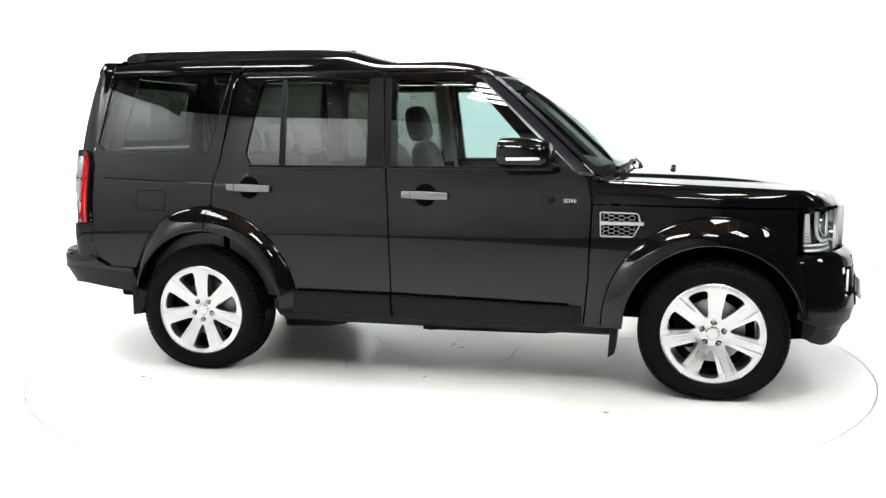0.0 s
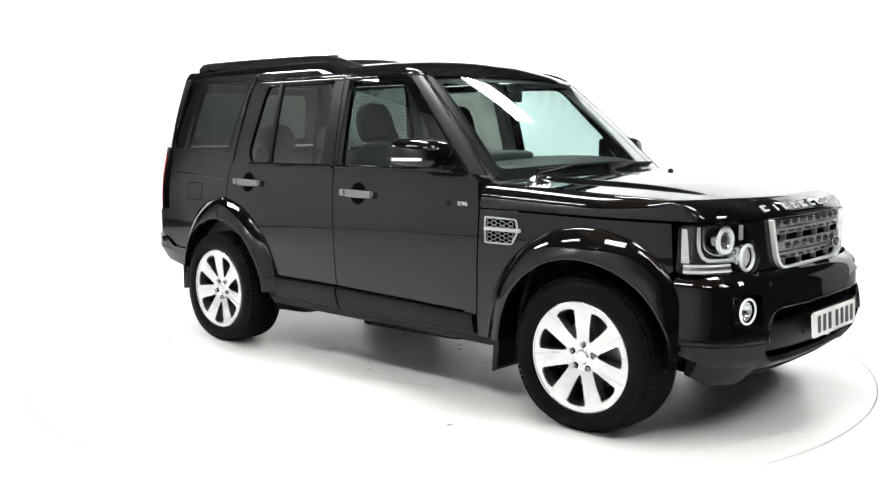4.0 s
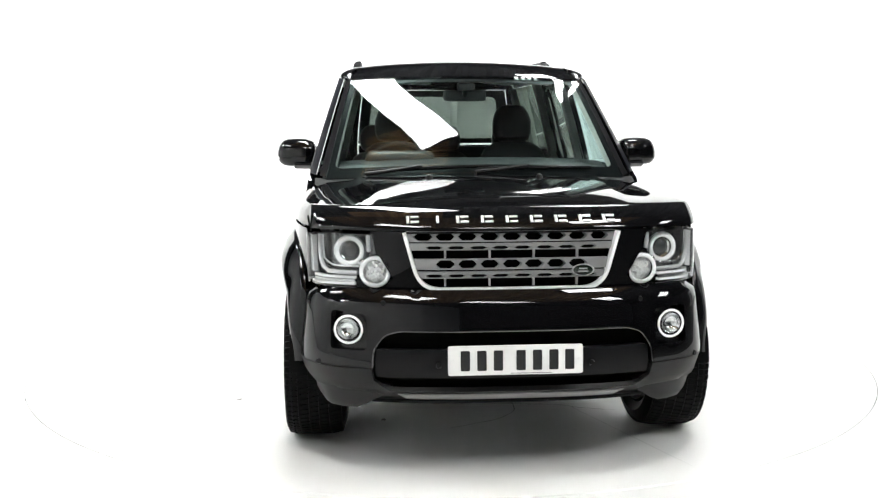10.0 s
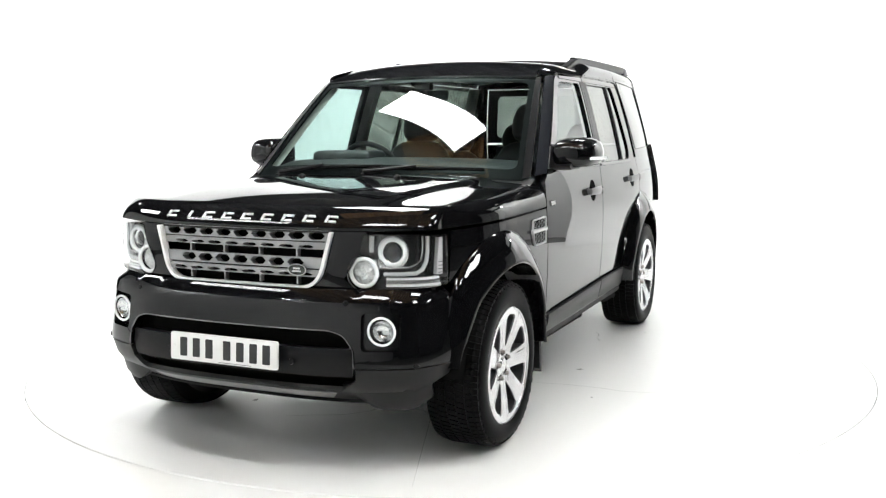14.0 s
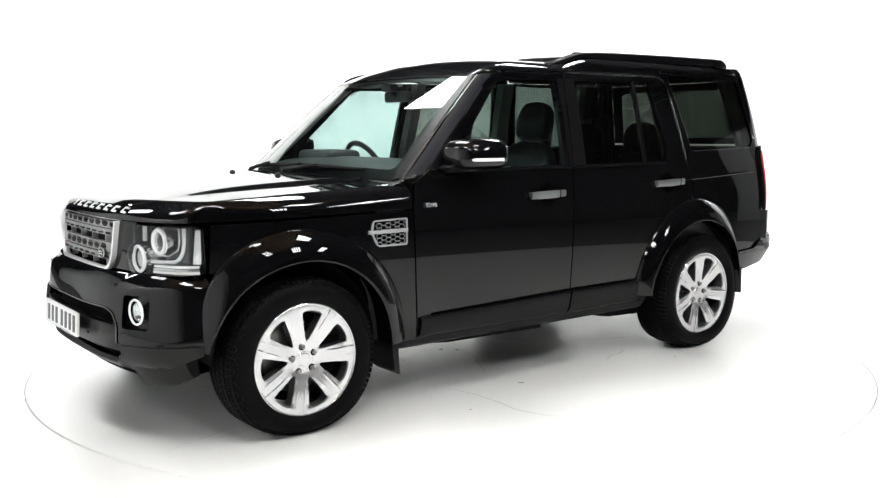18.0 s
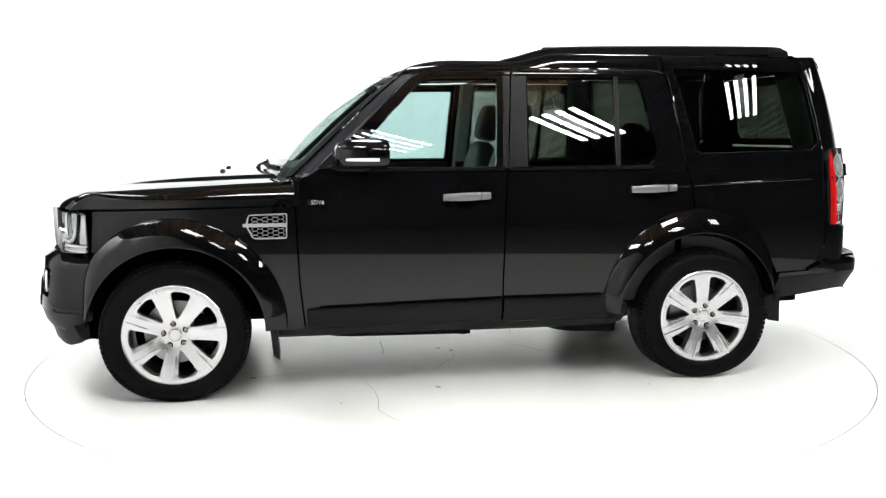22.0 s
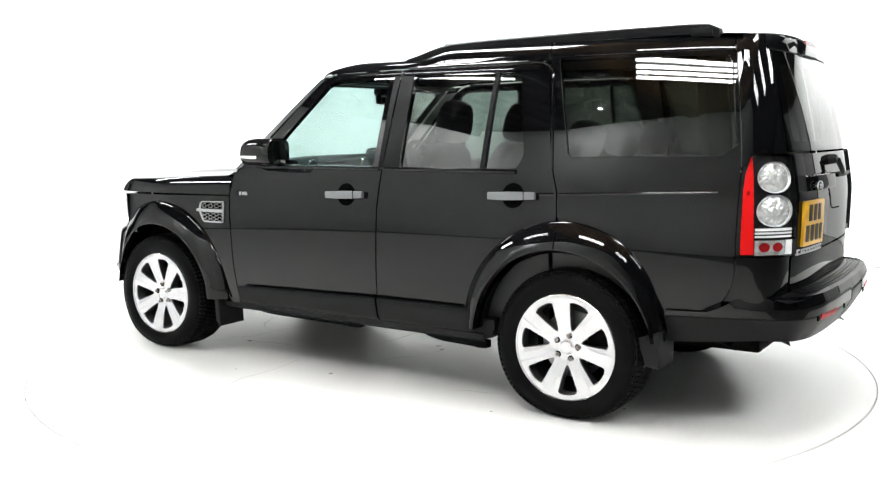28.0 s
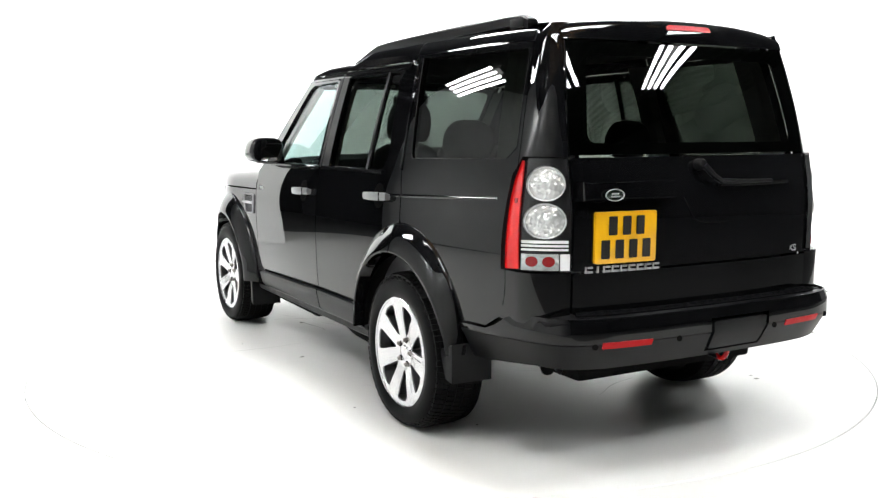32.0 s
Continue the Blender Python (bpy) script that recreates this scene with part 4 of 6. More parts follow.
# ---- the car: front end ----
def hit(obs, org, way):
    """The first point and normal where a ray in the car's space meets some of its parts."""
    from mathutils.bvhtree import BVHTree
    best = None
    for o in obs:
        tree = BVHTree.FromPolygons([v.co for v in o.data.vertices], [p.vertices for p in o.data.polygons])
        p, n, _, d = tree.ray_cast(Vector(org), Vector(way))
        if p is not None and (best is None or d < best[2]):
            best = (p, n, d)
    return best


def named(*names):
    return [o for o in CAR.children_recursive if o.type == "MESH" and o.name.split(".")[0] in names]


def nose(u, off=0.0):
    """The nose in plan: u runs from the middle outwards and round the corner."""
    a = abs(float(u))
    sg = 1 if u >= 0 else -1
    y0 = 0.72
    if a <= y0:
        d = Vector((-0.24 * 3.2 / 0.9 * (a / 0.9) ** 2.2, 1)).normalized()
        p = Vector((nose_x(a), a))
    else:
        t = min((a - y0) / 0.20, 1.0)
        p0, p2 = Vector((nose_x(y0), y0)), Vector((1.845, side_y(1.845, 0.9)))
        s0 = Vector((-0.24 * 3.2 / 0.9 * (y0 / 0.9) ** 2.2, 1)).normalized()
        p1 = p0 + s0 * 0.105
        p = (1 - t) ** 2 * p0 + 2 * t * (1 - t) * p1 + t * t * p2
        d = (2 * (1 - t) * (p1 - p0) + 2 * t * (p2 - p1)).normalized()
    n = Vector((d.y, -d.x))
    p = p + n * off
    return (p.x, sg * p.y)


def nose_at(off=0.0, lean=0.0):
    def f(u, z):
        x, y = nose(u, off)
        return (x + lean * (0.9 - z), y, z)
    return f


def bump(u, off=0.0):
    a = abs(float(u))
    sg = 1 if u >= 0 else -1
    y0 = 0.68
    fx = lambda y: 2.232 - 0.26 * (y / 0.92) ** 3
    if a <= y0:
        p = Vector((fx(a), a))
        d = Vector((-0.26 * 3 / 0.92 * (a / 0.92) ** 2, 1)).normalized()
    else:
        t = min((a - y0) / 0.34, 1.0)
        p0, p2 = Vector((fx(y0), y0)), Vector((1.86, 0.862))
        s0 = Vector((-0.26 * 3 / 0.92 * (y0 / 0.92) ** 2, 1)).normalized()
        p1 = p0 + s0 * 0.165
        p = (1 - t) ** 2 * p0 + 2 * t * (1 - t) * p1 + t * t * p2
        d = (2 * (1 - t) * (p1 - p0) + 2 * t * (p2 - p1)).normalized()
    p = p + Vector((d.y, -d.x)) * off
    return (p.x, sg * p.y)


def bump_at(off=0.0):
    def f(u, z):
        o = off
        if z > 0.74:
            o -= 0.045 * ((z - 0.74) / 0.052) ** 2
        if z < 0.50:
            o -= 0.30 * (0.50 - z) + 1.2 * max(0.0, 0.40 - z)
        o -= 0.13 * max(0.0, z - 0.50)
        x, y = bump(u, o)
        return (x, y, z)
    return f


def disc(cx, cz, r, n=28):
    return [(cx + r * math.cos(2 * math.pi * i / n), cz + r * math.sin(2 * math.pi * i / n)) for i in range(n)]


def torus(c, n, R, r, k=32, m=8, squash=1.0):
    """A ring round the direction n."""
    n = Vector(n).normalized()
    u = n.cross(Vector((0, 0, 1))).normalized()
    w = n.cross(u)
    rows = []
    for i in range(k + 1):
        a = 2 * math.pi * i / k
        d = math.cos(a) * u + math.sin(a) * w * squash
        rows.append([tuple(Vector(c) + d * (R + r * math.cos(2 * math.pi * j / m)) + n * r * math.sin(2 * math.pi * j / m)) for j in range(m)])
    bm = loft(rows, close=True)
    bmesh.ops.remove_doubles(bm, verts=bm.verts, dist=1e-6)
    bmesh.ops.recalc_face_normals(bm, faces=bm.faces)
    return bm


def dish(c, n, prof, k=32, squash=1.0):
    """A turned piece: profile of (radius, height) along n."""
    n = Vector(n).normalized()
    u = n.cross(Vector((0, 0, 1))).normalized()
    w = n.cross(u)
    rows = []
    for i in range(k + 1):
        a = 2 * math.pi * i / k
        d = math.cos(a) * u + math.sin(a) * w * squash
        rows.append([tuple(Vector(c) + d * r + n * h) for r, h in prof])
    bm = loft(rows)
    bmesh.ops.remove_doubles(bm, verts=bm.verts, dist=1e-6)
    bmesh.ops.recalc_face_normals(bm, faces=bm.faces)
    return bm


def headlamp(sg):
    ol = rounded([(0.545, 1.008), (0.895, 1.004), (0.905, 0.80), (0.66, 0.792), (0.515, 0.787), (0.478, 0.83), (0.49, 0.90), (0.535, 0.93)], [0.005, 0.02, 0.02, 0.02, 0.03, 0.03, 0.03, 0.01])
    ol = [(sg * a, b) for a, b in ol]
    fl = False
    lamp = part("headlamp", sheet(ol, [], nose_at(-0.085), 0.04, thick=-0.084, flip=fl), HOUSING, CAR, "clear headlamp with a light ring and a light bar")
    part("lens", sheet(ol, [], nose_at(0.003), 0.04, thick=0.004, flip=fl), LENS, lamp, "clear polycarbonate lens")

    def at(u, z, off):
        x, y = nose(sg * u, off)
        return (x, y, z)

    def nrm(u):
        a, b = Vector(nose(sg * u, 0.0)), Vector(nose(sg * u, 0.05))
        d = (b - a).normalized()
        return (d.x + 0.6, d.y * 0.6, 0.0)
    part("light_ring", torus(at(0.655, 0.934, -0.035), nrm(0.655), 0.051, 0.0095), LED, lamp, "white daytime light ring")
    part("projector", dish(at(0.655, 0.934, -0.055), nrm(0.655), [(0.0, 0.022), (0.02, 0.019), (0.034, 0.008), (0.04, -0.005)]), PROJECTOR, lamp, "dark glass projector lens")
    part("projector_bezel", dish(at(0.655, 0.934, -0.06), nrm(0.655), [(0.036, 0.012), (0.043, 0.018), (0.047, 0.014), (0.05, -0.02)]), REFLECTOR, lamp, "chrome projector bezel")
    part("outer_ring", torus(at(0.655, 0.934, -0.04), nrm(0.655), 0.064, 0.003), REFLECTOR, lamp)
    part("main_beam", dish(at(0.545, 0.855, -0.028), nrm(0.5), [(0.0, 0.010), (0.02, 0.009), (0.038, 0.004), (0.050, -0.006)]), BEAM, lamp, "round faceted main beam lens")
    part("main_beam_ring", torus(at(0.545, 0.855, -0.016), nrm(0.5), 0.055, 0.0085), LED, lamp, "pale ring round the main beam")
    part("main_beam_tube", dish(at(0.545, 0.855, -0.06), nrm(0.5), [(0.065, 0.045), (0.067, 0.04), (0.067, -0.02)]), REFLECTOR, lamp)
    bar = [(0.802, 0.998), (0.802, 0.935), (0.795, 0.895), (0.775, 0.865), (0.745, 0.850), (0.69, 0.847), (0.62, 0.847)]
    bar = rounded([(a, b) for a, b in bar], 0.0)
    for off, rad, m, nm in ((0.0, 0.0090, LIGHT_BAR, "pale hooked daytime light bar"), (0.026, 0.004, REFLECTOR, "")):
        pts = []
        for k, (u, z) in enumerate(bar):
            x, y = nose(sg * (u - off), -0.026)
            pts.append((x, y, z + off * (1 if k > 2 else 0.4 * (k > 1))))
        part("light_bar", tube(pts, rad, 8), m, lamp, nm)
    part("dark_bulb", dish(at(0.605, 0.885, -0.05), nrm(0.6), [(0.0, 0.024), (0.012, 0.021), (0.02, 0.012), (0.024, 0.0)], 20), REFLECTOR, lamp, "small chrome bulb cover")
    part("inner_bar", tube([at(0.575, 1.0, -0.03), at(0.573, 0.935, -0.03)], 0.010, 8), LIGHT_BAR, lamp)
    for k in range(3):
        z0 = 0.798 + 0.0125 * k
        part("reflector", sheet([(sg * 0.63, z0), (sg * 0.878, z0), (sg * 0.878, z0 + 0.010), (sg * 0.63, z0 + 0.010)], [], nose_at(-0.018 - 0.004 * k), 0.03, thick=0.02, flip=fl), LED if k != 1 else REFLECTOR, lamp, "ribbed clear reflector")
    side_lens = part("side_reflector", sheet([(sg * 0.846, 0.842), (sg * 0.886, 0.842), (sg * 0.886, 0.990), (sg * 0.862, 0.990)], [], nose_at(-0.014), 0.03, thick=0.02, flip=fl), SIDE_LENS, lamp, "pale tapering side lens")
    for k in range(4):
        z0 = 0.850 + 0.014 * k
        part("lens_rib", tube([at(0.852 + 0.0015 * k, z0, -0.013), at(0.884, z0, -0.013)], 0.0016, 5), REFLECTOR, side_lens)


def hexagon(cx, cz, w, h):
    return [(cx - w, cz), (cx - w * 0.55, cz - h), (cx + w * 0.55, cz - h), (cx + w, cz), (cx + w * 0.55, cz + h), (cx - w * 0.55, cz + h)]


def grille():
    half = lambda z: 0.358 + (0.423 - 0.358) * (z - 0.795) / 0.22
    out = rounded([(-0.430, 1.014), (-0.368, 0.784), (0.368, 0.784), (0.430, 1.014)], [0, 0.09, 0.09, 0], 8)
    inn = rounded([(-0.418, 1.016), (-0.359, 0.797), (0.359, 0.797), (0.418, 1.016)], [0, 0.08, 0.08, 0], 8)
    g = part("grille", sheet(rounded([(-0.423, 1.02), (-0.365, 0.79), (0.365, 0.79), (0.423, 1.02)], 0.05), [], nose_at(-0.055), 0.06), DARK, CAR, "silver grille with rows of six-sided holes")
    part("grille_frame", sheet(out + inn[::-1], [], nose_at(0.024), 0.04, thick=0.03), BRIGHT, g, "bright silver grille surround")
    for z, h, hh, ww, n in ((0.998, 0.021, 0.0155, 0.0385, 9), (0.958, 0.0135, 0.0065, 0.036, 8), (0.890, 0.0215, 0.0160, 0.0385, 9), (0.848, 0.0135, 0.0065, 0.036, 8)):
        wd = half(z) - 0.008
        holes = []
        for i in range(n):
            c = (i - (n - 1) / 2) * 0.088
            if abs(c) + ww < wd - 0.01:
                holes.append(hexagon(c, z - (0.004 if h < 0.02 else 0), ww, hh))
        part("grille_bar", sheet([(-wd, z - h), (wd, z - h), (wd + 0.008, z + h), (-wd - 0.008, z + h)], holes, nose_at(0.006, 0.1), 0.06, thick=0.035), GRILLE, g, "grey bar with six-sided holes", sharp=30)
    for y in (-0.264, -0.088, 0.088, 0.264):
        for z0, z1 in ((0.912, 0.945), (0.80, 0.835)):
            x = nose(y)[0]
            part("grille_strut", box(x - 0.03, x - 0.005, y - 0.003, y + 0.003, z0, z1), SILVER, g)
    badge(g, (nose(0.28)[0] + 0.022, 0.281, 0.863), (1, -0.02, 0.05))
    # gloss panel between lamps, grille and bonnet
    pan = [(-0.56, 1.018), (-0.53, 0.93), (-0.47, 0.83), (-0.52, 0.782), (0.52, 0.782), (0.47, 0.83), (0.53, 0.93), (0.56, 1.018)]
    hole = rounded([(-0.421, 1.010), (-0.362, 0.792), (0.362, 0.792), (0.421, 1.010)], [0, 0.085, 0.085, 0], 8)
    part("grille_panel", sheet(pan, [hole], nose_at(0.0), 0.04, thick=0.06), PAINT, CAR)


def badge(parent, at, n):
    b = part("emblem", dish(at, n, [(0.0, 0.004), (0.036, 0.0035), (0.040, 0.001), (0.041, -0.012)], squash=0.52), ENAMEL, parent, "oval dark green emblem with a silver rim")
    part("rim", torus(Vector(at) + Vector(n).normalized() * 0.002, n, 0.042, 0.0028, squash=0.54), SILVER, b)
    n = Vector(n).normalized()
    u = n.cross(Vector((0, 0, 1))).normalized()
    for dz, w in ((0.0055, 0.016), (-0.0055, 0.020)):
        c = Vector(at) + n * 0.005 + Vector((0, 0, dz))
        rows = [[tuple(c + u * a + Vector((0, 0, zz)) + n * d) for zz, d in ((-0.003, -0.003), (-0.003, 0.0005), (0.003, 0.0005), (0.003, -0.003))] for a in (-w, w)]
        part("emblem_bar", loft(rows, close=True, cap=True), SILVER, b, recalc=True, smooth=False)


def front_bumper():
    notch = rounded([(-0.556, 0.494), (-0.552, 0.565), (-0.512, 0.622), (-0.455, 0.640), (0.455, 0.640), (0.512, 0.622), (0.552, 0.565), (0.556, 0.494)], [0, 0.02, 0.02, 0.02, 0.02, 0.02, 0.02, 0])
    ol = [(-1.02, 0.792), (-1.02, 0.494)] + notch + [(1.02, 0.494), (1.02, 0.792)]
    fogs = [rounded([(s * a, z) for a, z in ((0.580, 0.560), (0.735, 0.560), (0.742, 0.710), (0.580, 0.706))], 0.02) for s in (1, -1)]
    fb = part("front_bumper", sheet(ol, fogs, bump_at(), 0.035, thick=0.03), PAINT, CAR, sharp=60)
    ap = [(-1.02, 0.488), (-0.562, 0.488), (-0.558, 0.44), (-0.50, 0.394), (0.50, 0.394), (0.558, 0.44), (0.562, 0.488), (1.02, 0.488), (1.02, 0.455), (0.86, 0.40), (0.66, 0.352), (0.55, 0.335), (-0.55, 0.335), (-0.66, 0.352), (-0.86, 0.40), (-1.02, 0.455)]
    part("apron", sheet(ap, [], bump_at(0.0), 0.035, thick=0.02), APRON, fb, "dark grained plastic apron")
    part("opening_trim", tube([bump_at(0.003)(*p) for p in dense(notch, 0.03, False)], 0.0035, 6), HOUSING, fb, "grey edge of the bumper opening")
    part("opening_back", sheet([(-0.60, 0.38), (0.60, 0.38), (0.60, 0.66), (-0.60, 0.66)], [], bump_at(-0.07), 0.06), DARK, fb)
    part("bumper_beam", sheet(rounded([(-0.548, 0.452), (0.548, 0.452), (0.548, 0.566), (-0.548, 0.566)], 0.01), [], bump_at(-0.012), 0.05, thick=0.05), SATIN, fb, "satin black bumper centre bar")
    part("skid_plate", sheet([(-0.47, 0.376), (0.47, 0.376), (0.44, 0.345), (-0.44, 0.345)], [], bump_at(0.006), 0.05, thick=0.02), material("grey_skid", (0.26, 0.26, 0.26), 0.45, metal=0.2), fb, "grey skid strip")
    rows = []
    for y in np.linspace(-0.60, 0.60, 13):
        x = bump(y)[0] - 0.10
        rows.append([(x, y, 0.345), (x - 0.03, y, 0.322), (x - 0.20, y, 0.30), (x - 0.40, y, 0.32)])
    part("undertray", loft(rows), DARK, fb, recalc=True)
    for s in (1, -1):
        rows = []
        for u in np.linspace(0.50, 0.905, 12):
            lo = 0.372 - 0.068 * ramp(u, 0.50, 0.66) + 0.035 * ramp(u, 0.80, 0.91)
            x0, y0 = bump(s * u, -0.040)
            rows.append([(x0, y0, 0.42), (x0 - 0.022, y0 * 0.992, lo + 0.03), (x0 - 0.045, y0 * 0.98, lo), (x0 - 0.075, y0 * 0.97, lo + 0.004), (x0 - 0.07, y0 * 0.96, 0.42)])
        part("air_deflector", loft(rows, close=True, cap=True), APRON, fb, "dark plastic air deflector before the wheel", recalc=True)
    for s in (1, -1):
        c = bump(s * 0.66, -0.030)
        bx = part("fog_lamp", sheet([(s * a, z) for a, z in ((0.565, 0.548), (0.75, 0.548), (0.75, 0.722), (0.565, 0.722))], [], bump_at(-0.045), 0.04), LAMP_BLACK, fb, "round fog lamp with a bright ring")
        n = (1, s * 0.18, 0)
        part("ring", torus((c[0] + 0.008, c[1], 0.637), n, 0.054, 0.0050), LED, bx, "bright white ring")
        part("reflector", dish((c[0] - 0.02, c[1], 0.637), n, [(0.0, -0.01), (0.02, -0.006), (0.034, 0.008), (0.042, 0.02)]), REFLECTOR, bx)
        part("lens", dish((c[0], c[1], 0.637), n, [(0.0, 0.014), (0.02, 0.012), (0.036, 0.006), (0.044, 0.0)]), LENS, bx)
        for u, z in ((0.80, 0.50), (0.30, 0.51), (0.52, 0.745)):
            x, y = bump(s * u, -0.003 if z < 0.7 else -0.038)
            part("parking_sensor", dish((x, y, z), (1, s * (u / 0.9) ** 2, 0), [(0.0, 0.006), (0.010, 0.0055), (0.012, 0.0)], 16), SATIN, fb)


def bars(parent, plate_fn, groups, z0, z1, w, gap):
    """Plain bars in place of characters; groups: lists of middles."""
    for c in groups:
        ol = rounded([(c - w / 2, z0), (c + w / 2, z0), (c + w / 2, z1), (c - w / 2, z1)], 0.004, 2)
        part("character_bar", solid(ol, 0.0016, plate_fn, 0.0), INK, parent, smooth=False)


def plate_front():
    f = lambda a, b, c: (2.244 + c - 0.06 * (b - 0.54), a - 0.004, b - 0.007)
    p = part("number_plate", solid(rounded([(-0.262, 0.484), (0.262, 0.484), (0.262, 0.597), (-0.262, 0.597)], 0.008), 0.010, f, 0.002), PLATE_WHITE, CAR, "white front number plate with black bars")
    g = lambda a, b, c: f(a, b, c + 0.0095)
    cs = [-0.196, -0.132, -0.068, 0.020, 0.084, 0.148, 0.21]
    bars(p, g, cs, 0.501, 0.579, 0.036, 0)
    part("maker_line", solid([(-0.02, 0.4885), (0.14, 0.4885), (0.14, 0.4905), (-0.02, 0.4905)], 0.0015, g), INK, p, smooth=False)
    for a in (-0.245, 0.245):
        part("screw_cap", solid(disc(a, 0.542, 0.007, 12), 0.003, g), PLATE_WHITE, p)


def plate_rear():
    f = lambda a, b, c: (tail_x(a + 0.429, b) - 0.006 - c, a + 0.429, b - 0.004)
    p = part("number_plate", solid(rounded([(-0.143, 0.893), (0.143, 0.893), (0.143, 1.098), (-0.143, 1.098)], 0.010), 0.012, f, 0.002), PLATE_YELLOW, named("tailgate")[0], "yellow square rear number plate with black bars")
    g = lambda a, b, c: f(a, b, c + 0.0115)
    bars(p, g, [-0.064, 0.0, 0.064], 1.005, 1.080, 0.038, 0)
    bars(p, g, [-0.096, -0.032, 0.032, 0.096], 0.912, 0.987, 0.038, 0)


def letters_front():
    bn = named("bonnet")
    for i in range(9):
        y = -0.390 + i * 0.0985
        p, n, _ = hit(bn, (3.0, y, 1.062), (-1, 0, 0))
        u = Vector((0, 1, 0))
        v = n.cross(u).normalized()
        v = v if v.z > 0 else -v
        hw, hh = (0.0245 if i != 1 else 0.0055), 0.0185
        f = lambda a, b, c: p + u * a + v * b + n * (c - 0.003)
        strokes = [((-hw, -hw + 0.012), (-hh, hh)), ((-hw + 0.016, hw), (hh - 0.010, hh)), ((-hw + 0.016, hw), (-hh, -hh + 0.010))] if i != 1 else [((-hw, hw), (-hh, hh))]
        for (a0, a1), (b0, b1) in strokes:
            part("badge_stroke", solid([(a0, b0), (a1, b0), (a1, b1), (a0, b1)], 0.0065, f, 0.0012), BADGE, bn[0], "silver stroke of the bonnet's lettering")


def word(text, size, place, parent, name, mat, depth=0.002):
    cu = bpy.data.curves.new(name, "FONT")
    cu.body, cu.size, cu.extrude, cu.align_x = text, size, depth, "CENTER"
    tmp = new(name, cu)
    me = bpy.data.meshes.new_from_object(tmp.evaluated_get(bpy.context.evaluated_depsgraph_get()))
    bpy.data.objects.remove(tmp)
    bm = bmesh.new()
    bm.from_mesh(me)
    for v in bm.verts:
        v.co = Vector(place(*v.co))
    return part(name, bm, mat, parent, smooth=False)


def flank(sg):
    fl = sg > 0
    doors = {o.name.split(".")[0]: o for o in CAR.children if o.name.startswith(("front_door", "rear_door")) and o.data.vertices[0].co.y * sg > 0}
    # door handles
    for key, x0, x1, z0, z1 in (("front_door", 0.041, -0.215, 1.046, 1.088), ("rear_door", -1.004, -1.264, 1.075, 1.116)):
        xm, zm = (x0 + x1) / 2, (z0 + z1) / 2
        # flat black disc painted on for the shade of the handle's hollow
        part("handle_cup", sheet(disc(xm, zm, 0.062), [], side(sg, 0.0012), 0.03, thick=0.002, flip=fl), BLACK, doors[key], "flat black disc for the shade behind the handle")
        rows = []
        for i in range(15):
            t = i / 14
            x = x0 + (x1 - x0) * t
            o = 0.030 + 0.012 * math.sin(math.pi * t)
            hz = (z1 - z0) / 2 * (0.86 + 0.14 * math.sin(math.pi * t))
            yb = side_y(x, zm)
            lean = 0.007 * (t - 0.5)
            rows.append([(x, sg * (yb + d), zm + lean + b * hz) for d, b in ((o - 0.014, -1), (o - 0.003, -1), (o, -0.7), (o + 0.002, 0), (o, 0.7), (o - 0.003, 1), (o - 0.014, 1))])
        h = part("door_handle", loft(rows, close=True, cap=True), HANDLE, doors[key], "grey painted pull handle", recalc=True)
        for xx in (x0 - 0.02, x1 + 0.02):
            yb = side_y(xx, zm)
            part("handle_foot", box(xx - 0.015, xx + 0.015, min(sg * (yb - 0.005), sg * (yb + 0.024)), max(sg * (yb - 0.005), sg * (yb + 0.024)), zm - 0.014, zm + 0.014, 0.004), HANDLE, h)
        part("handle_joint", box(x1 + 0.052, x1 + 0.054, min(sg * (side_y(x1, zm) + 0.02), sg * (side_y(x1, zm) + 0.042)), max(sg * (side_y(x1, zm) + 0.02), sg * (side_y(x1, zm) + 0.0425)), z0 + 0.001, z1 + 0.001), DARK, h)
    # wing vent
    wing = [o for o in named("wing") if o.data.vertices[0].co.y * sg > 0][0]
    ol = rounded([(0.858, 0.995), (1.058, 0.990), (1.072, 0.935), (1.035, 0.862), (0.862, 0.862)], [0.012, 0.02, 0.01, 0.02, 0.012])
    up = rounded([(0.865, 0.988), (1.053, 0.983), (1.061, 0.940), (0.865, 0.940)], 0.008)
    lo = rounded([(0.867, 0.928), (1.060, 0.928), (1.032, 0.869), (0.867, 0.869)], 0.008)
    v = part("wing_vent", sheet(ol, [up, lo], side(sg, 0.010), 0.03, thick=0.02, flip=fl), SILVER, wing, "silver framed side vent with a six-sided mesh")
    part("vent_back", sheet(ol, [], side(sg, 0.0015), 0.05, thick=0.004, flip=fl), BLACK, wing)
    rows = []
    for x in np.linspace(0.862, 1.085, 8):
        yb = side_y(x, 0.934)
        rows.append([(x, sg * (yb + d), z) for d, z in ((0.004, 0.925), (0.015, 0.927), (0.017, 0.934), (0.015, 0.941), (0.004, 0.943))])
    part("vent_bar", loft(rows, close=True, cap=True), SILVER, v, recalc=True)
    for reg, z0 in ((up, 0.947), (lo, 0.877)):
        bm = None
        segs = set()
        for r in range(4):
            for c in range(9):
                q = hexagon(0.866 + c * 0.0264, z0 - 0.004 + r * 0.0210 + (0.0105 if c % 2 else 0), 0.0170, 0.0105)
